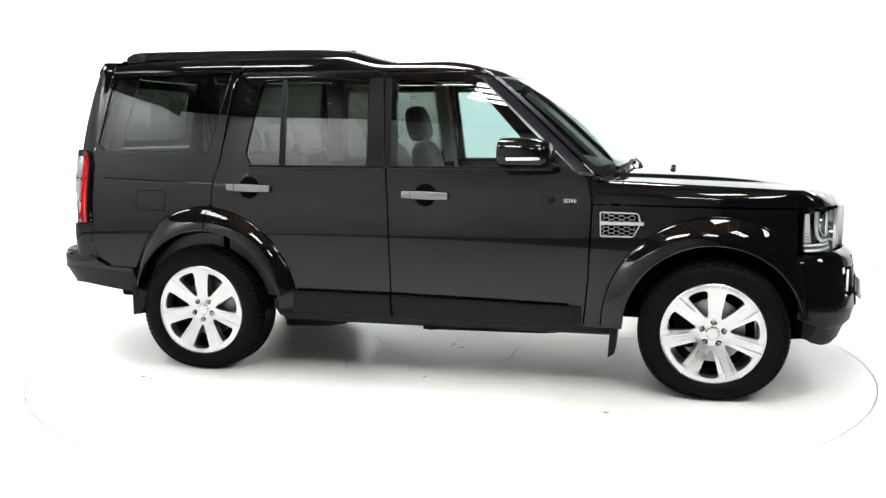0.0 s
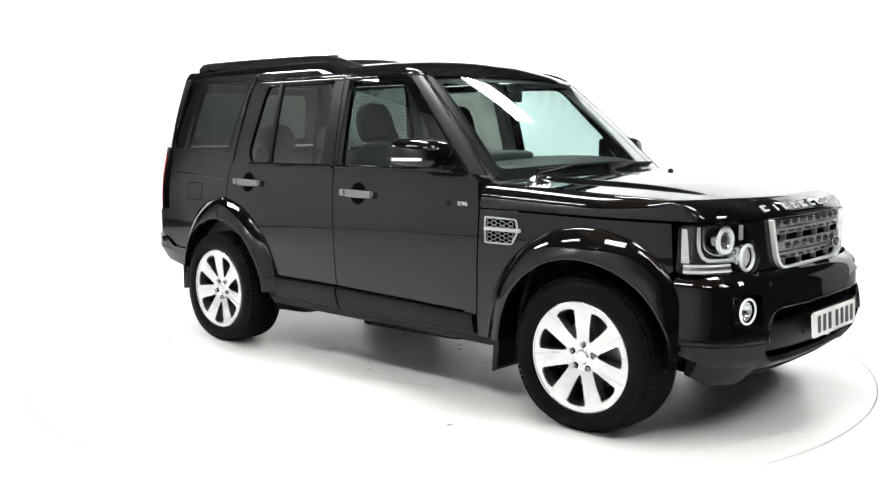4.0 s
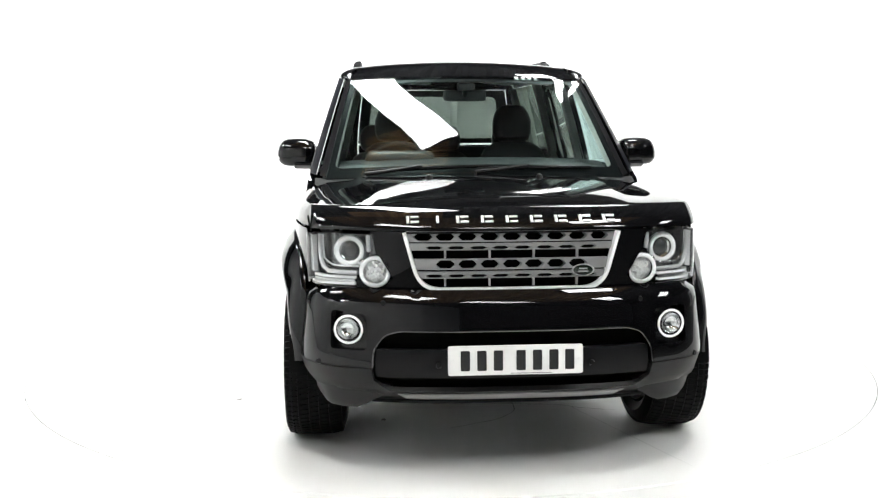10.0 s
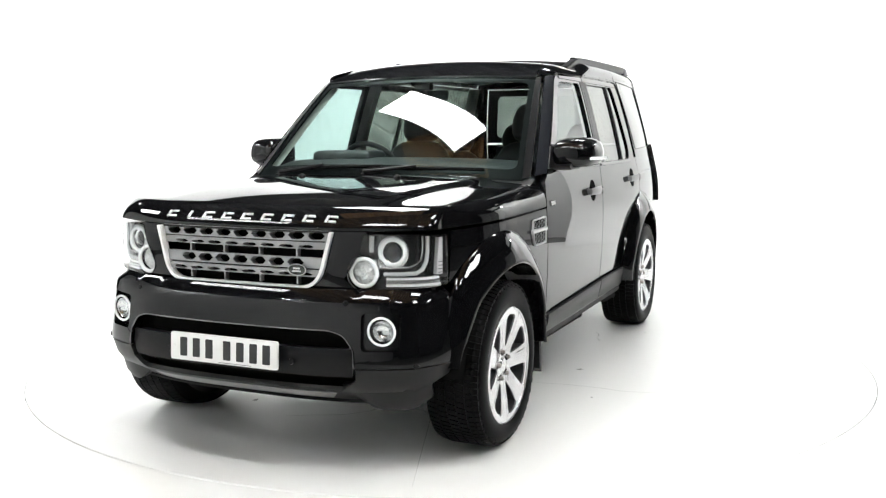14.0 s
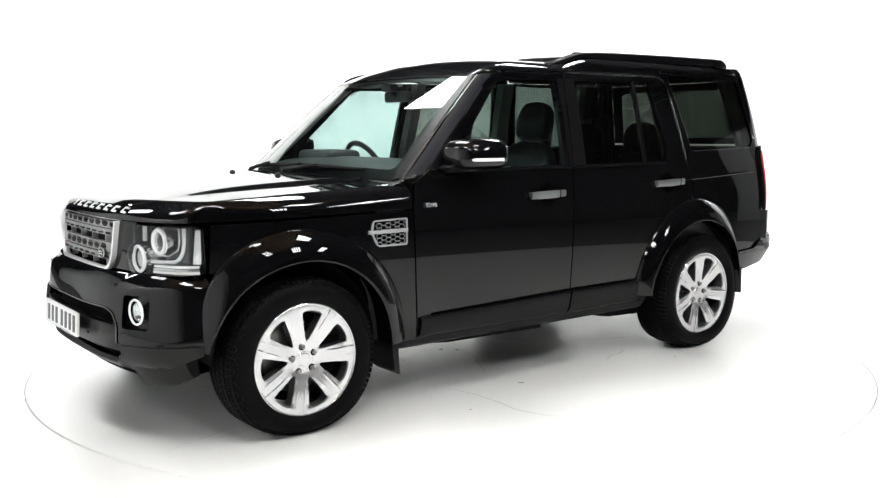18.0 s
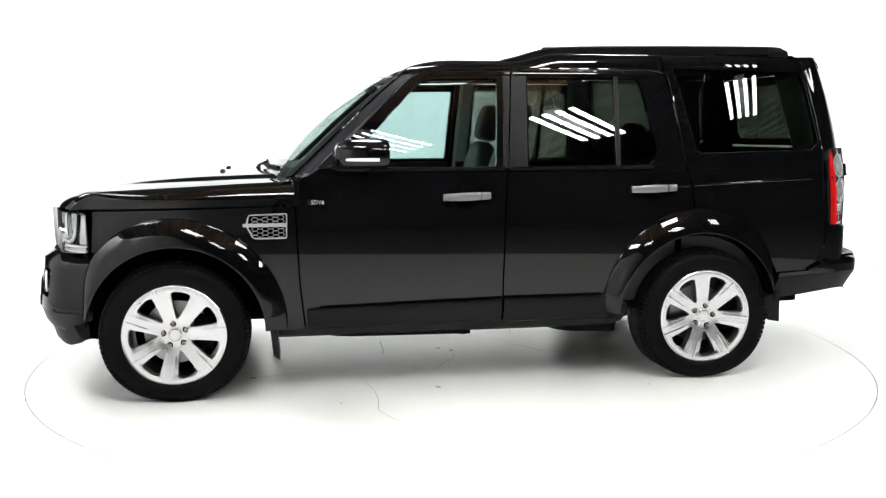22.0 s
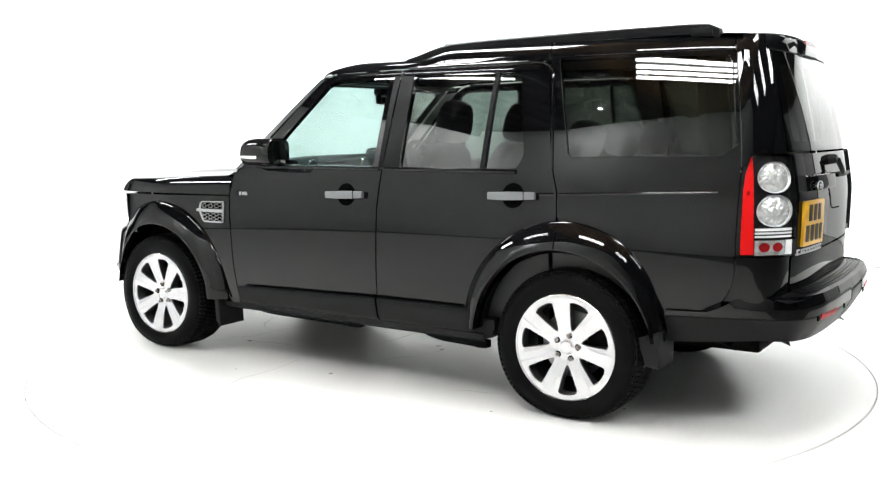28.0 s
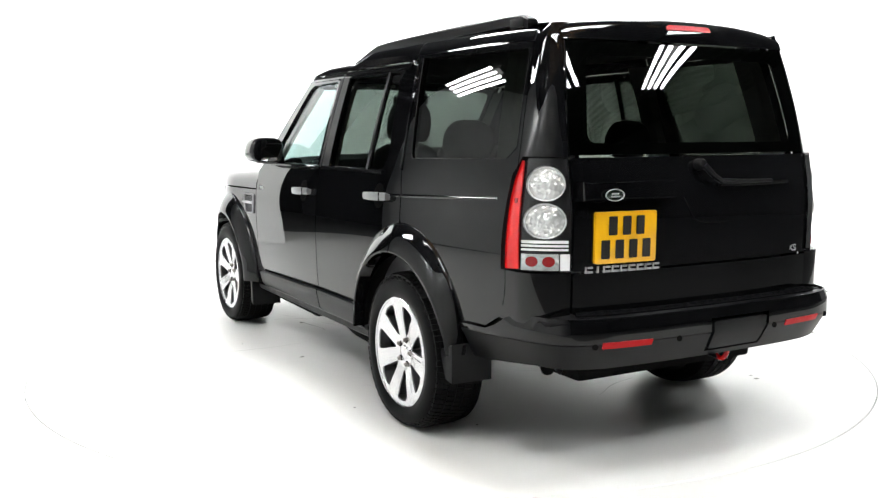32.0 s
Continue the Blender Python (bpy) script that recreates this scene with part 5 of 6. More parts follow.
                for a_, b_ in zip(q, q[1:] + q[:1]):
                    k_ = tuple(sorted([(round(a_[0], 3), round(a_[1], 3)), (round(b_[0], 3), round(b_[1], 3))]))
                    if k_ not in segs and all(inside(reg, np.array(k_))):
                        segs.add(k_)
        for a_, b_ in sorted(segs):
            t_ = tube([side(sg, 0.006)(*a_), side(sg, 0.006)(*b_)], 0.0014, 4)
            bm = t_ if bm is None else add(bm, t_)
        part("vent_mesh", bm, MESHGREY, v, "grey six-sided mesh")
    # engine badge on the door
    fx = lambda a, b, c: (0.702 - sg * a, sg * (side_y(0.7, 1.045) + 0.0015 + c), 1.037 + b)
    part("badge_plaque", sheet(rounded([(0.712, 1.034), (0.755, 1.034), (0.755, 1.062), (0.712, 1.062)] if sg > 0 else [(0.592, 1.034), (0.622, 1.034), (0.622, 1.062), (0.592, 1.062)], 0.004), [], side(sg, 0.002), 0.03, thick=0.003, flip=fl), SATIN, doors["front_door"], "small dark plaque beside the engine badge")
    word("SDV6", 0.030, fx, doors["front_door"], "engine_badge", BADGE)
    # mirror
    m = new("door_mirror")
    m.parent = CAR
    m.location = (CX, CY, CZ)
    m["label"] = "gloss black door mirror with a silver lower strip"
    rows = []
    n = 20
    for xx, sc, dy, dz in ((0.352, 0.92, 0.0, 0.0), (0.36, 0.98, 0.0, 0.0), (0.40, 1.0, 0.0, 0.0), (0.47, 1.0, -0.002, 0.0), (0.53, 0.97, -0.005, -0.002), (0.575, 0.90, -0.009, -0.006), (0.602, 0.74, -0.014, -0.010), (0.614, 0.45, -0.018, -0.012)):
        ring = []
        for i in range(n):
            a = 2 * math.pi * i / n
            c, s = math.cos(a), math.sin(a)
            c, s = math.copysign(abs(c) ** 0.60, c), math.copysign(abs(s) ** 0.62, s)
            w = 0.108 * (1 if c < 0 else 1 - 0.12 * max(0, s))
            ring.append((xx - 0.10 * (c * sc) * 0.15, sg * (0.962 + dy + w * c * sc), 1.300 + dz + 0.078 * s * sc))
        rows.append(ring)
    part("mirror_shell", loft(rows, close=True, cap=True), PAINT, m, recalc=True)
    part("mirror_glass", sheet(rounded([(0.872, 1.232), (1.050, 1.235), (1.050, 1.360), (0.875, 1.365)], 0.03), [], lambda y, z: (0.346 - 0.10 * (y - 0.96) * 0.15, sg * y, z), 0.05, thick=-0.006, flip=(sg < 0)), MIRROR, m, "mirror glass facing backwards")
    rows = []
    for i in range(13):
        t = i / 12
        y = 0.93 + 0.125 * t
        x = 0.606 - 0.05 * t ** 2 - 0.012
        rows.append([(x - 0.0, sg * y, 1.262), (x + 0.012, sg * y, 1.264), (x + 0.013, sg * y, 1.275), (x + 0.002, sg * y, 1.278)])
    rows += [[(x - 0.05 * k, sg * (1.060 + 0.012 * k), z) for z in (1.262, 1.264, 1.276, 1.278)] for k in (1, 2, 3)]
    part("indicator_strip", loft(rows), LED, m, "pale strip lamp", recalc=True)
    part("mirror_foot", solid([(0.60, 1.215), (0.64, 1.235), (0.56, 1.265), (0.42, 1.262), (0.42, 1.228), (0.46, 1.215)], 0.13, lambda a, b, c: (a, sg * (0.835 + c), b - 0.005 + 0.02 * c), 0.008), SATIN, m, "satin black mirror foot")
    # mirror triangle on the door
    part("mirror_triangle", sheet([(0.70, 1.222), (0.585, 1.334), (0.50, 1.334), (0.50, 1.222)], [], side(sg, 0.004), 0.04, flip=fl), SATIN, doors["front_door"], "satin black corner panel")
    # smooth strip along the head of each door
    for key, x0, x1, zt in (("front_door", 0.10, -0.355, 1.738), ("rear_door", -0.375, -1.20, 1.7395)):
        rows = [[(x, sg * (side_y(x, z) + o), z) for z, o in ((1.709, -0.001), (1.711, 0.0035), (1.722, 0.004), (zt - 0.006, 0.004), (zt, 0.001))] for x in np.linspace(x0, x1, 30)]
        part("head_strip", loft(rows), PAINT, doors[key], "gloss black strip along the door's head", recalc=True)
    # waist seals and bright line under the glass
    for key, x0, x1 in (("front_door", 0.60, -0.30), ("rear_door", -0.335, -1.14)):
        rows = []
        for x in np.linspace(x0, x1, 14):
            yb = side_y(x, 1.213)
            rows.append([(x, sg * (yb + d), z) for d, z in ((-0.012, 1.224), (0.005, 1.221), (0.011, 1.213), (0.010, 1.203), (-0.004, 1.198))])
        part("waist_seal", loft(rows), PAINT, doors[key], "gloss black strip under the glass", recalc=True)
    # rolled edge of the rear door's window frame
    rim = [(-0.40, 1.750), (-0.70, 1.752), (-1.00, 1.752), (-1.16, 1.751), (-1.215, 1.744), (-1.250, 1.727), (-1.272, 1.700), (-1.283, 1.66), (-1.296, 1.55), (-1.309, 1.44), (-1.322, 1.33), (-1.334, 1.23)]
    part("frame_edge", tube([(x, sg * (side_y(x, z) + 0.001), z) for x, z in rim], 0.007, 8), PAINT, doors["rear_door"], "gloss black rolled edge of the window frame")
    # swage line
    q = [o for o in named("rear_quarter") if o.data.vertices[0].co.y * sg > 0][0]
    for par, x0, x1 in ((doors["rear_door"], -1.24, -1.352), (q, -1.380, -2.125)):
        rows = []
        for x in np.linspace(x0, x1, 16):
            zb = 1.104 + 0.033 * (-1.24 - x) / 0.88 * 1.0
            rows.append([(x, sg * (side_y(x, zb + dz) + o), zb + dz) for dz, o in ((0.008, 0.0002), (0.002, 0.0032), (-0.001, 0.0034), (-0.006, 0.0002))])
        part("swage_line", loft(rows), PAINT, par, recalc=True)
    # mud flaps
    for xs, zt in (((0.968, 0.926, 0.912, 0.946), (0.445, 0.45, 0.218, 0.243)), ((-1.795, -1.905, -1.905, -1.845), (0.46, 0.50, 0.325, 0.335))):
        part("mud_flap", solid(list(zip(xs, zt)), 0.20, lambda a, b, c: (a, sg * (0.715 + c), b), 0.006), PLASTIC, CAR)
    # thin bright edge round the rear side window and the seam of the arch flare
    ol = [side(sg, 0.001)(*p) for p in dense([W_QTR[0], W_QTR[1], W_QTR[2], W_QTR[3], W_QTR[4], W_QTR[5]], 0.06, False)]
    part("window_edge", tube(ol, 0.0022, 5), SATIN, q, "thin dark edge of the side window")
    fx_, pts_ = -1.405 + 0.012, []
    for k_ in range(9):
        r_ = 0.47 + 0.132 * k_ / 8
        o_ = float(np.interp(k_ / 8, [0.0, 0.05, 0.20, 0.45, 0.70, 0.90, 1.0], [0.069, 0.069, 0.064, 0.052, 0.034, 0.014, 0.004]))
        pts_.append((fx_, sg * (side_y(fx_, HUB + r_) + o_ - 0.0012), HUB + 0.004 + r_))
    part("flare_seam", tube(pts_, 0.003, 5), BLACK, q, "dark seam across the arch flare")
    # roof rail
    pts = [(-0.33, 0.634, 1.803), (-0.42, 0.632, 1.824), (-0.48, 0.630, 1.843), (-0.55, 0.627, 1.862), (-0.62, 0.625, 1.874), (-0.75, 0.624, 1.881), (-1.0, 0.622, 1.886), (-1.4, 0.618, 1.891), (-1.90, 0.612, 1.894), (-2.00, 0.610, 1.890), (-2.05, 0.608, 1.868)]
    rows = []
    for x, y, z in pts:
        rows.append([(x, sg * (y + d), z + b) for d, b in ((0.024, -0.044), (0.026, -0.006), (0.018, 0.002), (-0.018, 0.002), (-0.026, -0.006), (-0.024, -0.044))])
    rail = part("roof_rail", loft(rows, close=True, cap=True), SATIN, CAR, "low satin black roof rail", recalc=True)
    for x in (-0.62, -1.3, -1.97):
        part("rail_foot", box(x - 0.05, x + 0.05, sg * 0.62 - 0.018, sg * 0.62 + 0.018, 1.838, 1.878, 0.004), SATIN, rail)
    # panel joint over the rear door
    if sg < 0:
        fo = rounded([(-1.88, 0.954), (-1.682, 0.950), (-1.679, 1.073), (-1.88, 1.070)], 0.025)
        fi = rounded([(-1.876, 0.958), (-1.686, 0.954), (-1.683, 1.069), (-1.876, 1.066)], 0.023)
        q = [o for o in named("rear_quarter") if o.data.vertices[0].co.y * sg > 0][0]
        fcap = part("fuel_flap", sheet(fi, [], side(sg, 0.0015), 0.03, thick=0.003, flip=fl), PAINT, q)
        part("flap_joint", sheet(fo, [fi], side(sg, 0.0006), 0.03, thick=0.002, flip=fl), DARK, fcap)


def wipers():
    for y0, y1, s in ((0.02, -0.60, 1), (0.58, -0.06, 1)):
        a = new("wiper")
        a.parent = CAR
        a.location = (CX, CY, CZ)
        a["label"] = "black windscreen wiper resting at the foot of the glass"
        y0, y1 = -y0, -y1
        base = Vector(screen(y0, 0.0)) + Vector((0.045, 0, -0.015))
        tip = Vector(screen(y1 * 0.98, 0.05, 0.02))
        mid = Vector(screen(y0 + (y1 - y0) * 0.45, 0.045, 0.03))
        part("wiper_arm", tube([base, base + Vector((-0.02, 0, 0.028)), base.lerp(mid, 0.4) + Vector((0, 0, 0.014)), mid], [0.013, 0.013, 0.010, 0.007]), PLASTIC, a)
        pts = [Vector(screen(y0 + (y1 - y0) * t, 0.030 + 0.025 * t, 0.012)) for t in np.linspace(0.02, 1.0, 9)]
        part("wiper_blade", tube(pts, 0.010, 6), RUBBER, a)
        part("wiper_pivot", lathe([(0.0, 0.02), (0.014, 0.018), (0.018, 0.0), (0.018, -0.03)], 16, "z", base), PLASTIC, a)
    bn = named("bonnet")
    for y in (0.27, -0.27):
        p, n, _ = hit(bn, (1.22, y, 2.0), (0, 0, -1))
        part("washer_jet", dish(p, (0, 0.01, 1), [(0.0, 0.016), (0.010, 0.014), (0.016, 0.006), (0.018, -0.003)], 14), SATIN, bn[0])


# ---- the car: rear end ----
def tail_lamp(sg):
    ol = [(0.004, 0.866), (0.004, 1.302), (0.06, 1.306), (0.325, 1.306), (0.396, 1.235), (0.398, 0.866)]
    f = lambda off: (lambda u, z: corner(u, z, off, sg))
    fl = sg < 0
    h = part("tail_lamp", sheet(rounded(ol, 0.01), [], f(0.006), 0.03, thick=0.02, flip=fl), LAMP_BLACK, CAR, "tail lamp with two round clear lamps and a red strip")
    part("red_strip", sheet(rounded([(0.296, 0.872), (0.308, 1.10), (0.322, 1.294), (0.334, 1.290), (0.370, 1.225), (0.379, 1.15), (0.379, 0.872)], 0.006), [], f(0.012), 0.02, thick=0.01, flip=fl), RED, h, "upright red strip lens")
    part("red_reflector", sheet(rounded([(0.335, 1.128), (0.355, 1.128), (0.355, 1.148), (0.335, 1.148)], 0.006), [], f(0.0135), 0.02, thick=0.004, flip=fl), RED_DARK, h)
    for z, rz in ((1.205, 0.065), (1.061, 0.067)):
        ell = [(0.158 + 0.122 * math.cos(a), z + rz * math.sin(a)) for a in np.linspace(0, 2 * math.pi, 37)[:-1]]

        def dome(u, v):
            r2 = ((u - 0.158) / 0.122) ** 2 + ((v - z) / rz) ** 2
            return corner(u, v, 0.008 + 0.018 * max(0.0, 1 - r2), sg)
        part("round_lamp", sheet(ell, [], dome, 0.018, thick=0.012, flip=fl), PATTERN, h, "round clear patterned lamp")
        part("lamp_rim", tube([corner(u, v, 0.008, sg) for u, v in ell + ell[:1]], 0.003, 6, False), SILVER, h)
    for z0, z1, m in ((0.974, 0.986, LED), (0.960, 0.969, LED), (0.945, 0.954, LED)):
        part("clear_band", sheet([(0.020, z0), (0.288, z0), (0.288, z1), (0.020, z1)], [], f(0.009), 0.03, thick=0.005, flip=fl), m, h, "clear horizontal band")
    part("reversing_lamp", sheet(rounded([(0.070, 0.868), (0.288, 0.868), (0.288, 0.933), (0.070, 0.933)], 0.004), [], f(0.009), 0.03, thick=0.005, flip=fl), PATTERN, h, "clear lower lamp")
    part("reversing_lamp", sheet(rounded([(0.010, 0.868), (0.066, 0.868), (0.066, 0.933), (0.010, 0.933)], 0.004), [], f(0.009), 0.03, thick=0.005, flip=fl), LED, h, "clear lower lamp")
    for u, m in ((0.225, RED_DARK), (0.130, RED_DARK)):
        ell = [(u + 0.036 * math.cos(a), 0.903 + 0.021 * math.sin(a)) for a in np.linspace(0, 2 * math.pi, 19)[:-1]]
        part("bulb", sheet(ell, [], f(0.0115), 0.02, thick=0.004, flip=fl), m, h, "dim red bulb")


def rear_end():
    tg = named("tailgate")[0]
    # handle plinth
    f = lambda a, b, c: (tail_x(a, b) - c, a, b)
    part("plinth", solid([(0.640, 1.142), (0.640, 1.214), (0.58, 1.204), (0.215, 1.214), (0.20, 1.192), (0.215, 1.142)], 0.058, f, 0.006), PAINT, tg, "gloss black tailgate handle plinth")
    badge(tg, (-2.488, 0.519, 1.162), (-1, 0.06, 0.05))
    # slanted joint on the tailgate's other half
    pts = [(0.13, 1.136), (0.10, 1.085), (0.08, 1.050), (0.04, 1.030), (-0.10, 1.026), (-0.635, 1.030)]
    pts = rounded(pts, [0, 0.02, 0.02, 0.02, 0.02, 0])
    part("joint", tube([tail(y, z, 0.0035) for y, z in pts], 0.0035, 6), DARK, tg)
    # lettering as blocks, and the trim grade
    for i in range(9):
        y = 0.588 - i * 0.0395
        hw = 0.016 if i != 1 else 0.004
        strokes = [((y + hw - 0.007, y + hw), (0.853, 0.879)), ((y - hw, y + hw - 0.011), (0.871, 0.879)), ((y - hw, y + hw - 0.011), (0.853, 0.861))] if i != 1 else [((y - hw, y + hw), (0.853, 0.879))]
        for (a0, a1), (b0, b1) in strokes:
            part("badge_stroke", solid([(a0, b0), (a1, b0), (a1, b1), (a0, b1)], 0.008, f, 0.001), SILVER, tg)
    word("XS", 0.042, lambda a, b, c: (tail_x(-0.56, 0.88) - 0.006 - c, -0.55 - a, 0.872 + b), tg, "trim_badge", SILVER, 0.002)
    # wiper
    w = new("rear_wiper")
    w.parent = CAR
    w.location = (CX, CY, CZ)
    w["label"] = "black rear wiper parked below the window"
    q = lambda y, z, o: Vector(tail(y, z, o))
    part("wiper_pivot", dish(q(0.04, 1.268, 0.0), (-1, 0, 0.1), [(0.0, 0.045), (0.018, 0.043), (0.023, 0.035), (0.026, 0.0)], 20), SATIN, w)
    part("wiper_arm", tube([q(0.04, 1.268, 0.045), q(0.0, 1.225, 0.05), q(-0.05, 1.200, 0.045), q(-0.21, 1.196, 0.035), q(-0.37, 1.196, 0.026)], [0.014, 0.013, 0.012, 0.009, 0.007], 8), SATIN, w)
    part("wiper_blade", tube([q(-0.07, 1.186, 0.014), q(-0.26, 1.184, 0.014), q(-0.49, 1.186, 0.014)], 0.009, 6), RUBBER, w)
    sp = named("roof_spoiler")[0]
    part("brake_lamp", sheet(rounded([(-0.125, 0.0), (0.125, 0.0), (0.115, 0.022), (-0.115, 0.022)], 0.008), [], lambda y, v: (tail_x(y, 1.768) - 0.0185 + 0.35 * v, y, roof_z(-2.1, y) - 0.058 + v), 0.03, thick=0.01, flip=True), BRAKE, sp, "slim red high-level brake lamp")

    # bumper
    plan = rounded([(-2.572, 0.0), (-2.564, 0.36), (-2.542, 0.60), (-2.48, 0.755), (-2.36, 0.815), (-2.20, 0.850), (-2.05, 0.872), (-1.88, 0.886)], [0, 0.15, 0.12, 0.09, 0.08, 0.08, 0.08, 0], 6)
    plan = [Vector(p) for p in dense(plan, 0.02, False)]
    run = np.concatenate([[0.0], np.cumsum([(q - p).length for p, q in zip(plan, plan[1:])])])

    def rb(u, off=0.0):
        a = min(abs(float(u)), run[-1] - 1e-4)
        k = int(np.searchsorted(run, a, side="right")) - 1
        p, q = plan[k], plan[k + 1]
        f = float((a - run[k]) / (run[k + 1] - run[k]))
        lo, hi = plan[max(k - 2, 0)], plan[min(k + 3, len(plan) - 1)]
        d = (hi - lo).normalized()
        v = p.lerp(q, f) + Vector((-d.y, d.x)) * off
        return (v.x, (1 if u >= 0 else -1) * v.y)

    def rbz(off=0.0):
        def g(u, z):
            o = off - 0.55 * max(0.0, 0.59 - z) - 0.014 * max(0.0, (z - 0.655) / 0.035) ** 2
            x, y = rb(u, o)
            return (x, y, z)
        return g
    upper = [(0.90, 0.69), (0.98, 0.69), (1.04, 0.668), (1.10, 0.630), (1.16, 0.606), (1.345, 0.60), (1.345, 0.578), (0.85, 0.592), (0.26, 0.592)]
    lower = [(0.26, 0.588), (0.85, 0.588), (1.345, 0.574), (1.345, 0.44), (1.15, 0.458), (0.92, 0.482), (0.58, 0.480)]
    ol = [(-u, z) for u, z in upper[::-1]] + upper + [(0.07, 0.592), (0.07, 0.648), (-0.265, 0.648), (-0.265, 0.592)]
    cov = rounded([(-0.25, 0.505), (0.05, 0.505), (0.06, 0.638), (-0.255, 0.638)], 0.01)
    b = part("rear_bumper", sheet(ol, [], rbz(), 0.03, thick=0.03, flip=True), PAINT, CAR, "black rear bumper with a ribbed step", sharp=60)
    low = [(-u, z) for u, z in lower[1:]] + lower[:0:-1] + [(0.07, 0.588), (0.063, 0.501), (-0.258, 0.501), (-0.265, 0.588)]
    part("lower_bumper", sheet(low, [], rbz(), 0.035, thick=0.03, flip=True), SATIN, b, "satin dark lower bumper skin", sharp=60)
    part("tow_cover", sheet([(y * 1.0 + (0.004 if y < -0.1 else -0.004), z + (0.004 if z < 0.57 else -0.004)) for y, z in cov], [], rbz(0.0), 0.04, thick=0.02, flip=True), SATIN, b, "removable cover over the towing eye")
    ex = part("exhaust_pipe", tube([(-1.70, 0.46, 0.45), (-1.95, 0.50, 0.44), (-2.10, 0.56, 0.43), (-2.17, 0.60, 0.415)], 0.030, 14), DARK, CAR, "dark exhaust tail pipe")
    part("exhaust_hanger", box(-2.10, -2.07, 0.50, 0.58, 0.42, 0.50, 0.006), DARK, ex)
    part("cover_back", sheet([(-0.27, 0.49), (0.07, 0.49), (0.07, 0.65), (-0.27, 0.65)], [], rbz(-0.03), 0.06, flip=True), DARK, b)
    for s in (1, -1):
        part("reflector", sheet(rounded([(s * 0.375, 0.570), (s * 0.605, 0.572), (s * 0.605, 0.599), (s * 0.375, 0.597)], 0.004), [], rbz(0.004), 0.04, thick=0.008, flip=True), REFLEX, b, "red reflector strip")
        for u in (0.665, 0.27):
            x, y = rb(s * u - 0.03, 0.001)
            part("parking_sensor", dish((x, y, 0.583), (-1, s * 0.2 * (u > 0.4), 0), [(0.0, 0.003), (0.011, 0.003), (0.013, -0.002)], 16), DARK, b)
    rows = []
    for y in np.linspace(-0.80, 0.80, 25):
        xo = rb(y)[0]
        e = 0.02 * (abs(y) / 0.78) ** 6
        rows.append([(xo + 0.012, y, 0.687 - e), (xo + 0.03, y, 0.694 - e), (max(-2.385, xo + 0.04), y, 0.699 - e), (-2.36, y, 0.66)])
    st = part("step_pad", loft(rows), SATIN, b, "black ribbed step pad", recalc=True)
    for k in range(6):
        rows = []
        for y in np.linspace(-0.68 + 0.01 * k, 0.68 - 0.01 * k, 13):
            xo = rb(y)[0] + 0.04 + 0.019 * k
            if xo < -2.40:
                rows.append([(xo + dx, y, 0.693 + dz) for dx, dz in ((0, 0), (0.001, 0.008), (0.007, 0.008), (0.008, 0))])
        if len(rows) > 2:
            part("step_rib", loft(rows), SATIN, st, recalc=True, smooth=False)
    part("bumper_inner", box(-2.36, -1.95, -0.62, 0.62, 0.50, 0.66, 0.02), DARK, b)
    part("towing_eye", torus((-2.40, -0.16, 0.455), (0, 1, 0.1), 0.035, 0.011), RED, b, "red towing eye under the bumper")
    part("silencer", lathe([(0.0, -0.30), (0.10, -0.29), (0.11, -0.25), (0.11, 0.25), (0.10, 0.29), (0.0, 0.30)], 24, "y", (-1.84, 0.1, 0.45)), DARK, CAR)
    part("axle", tube([(-WB, -0.7, 0.36), (-WB, 0.7, 0.36)], 0.05, 10), DARK, CAR)
    part("axle", tube([(WB, -0.7, 0.36), (WB, 0.7, 0.36)], 0.05, 10), DARK, CAR)


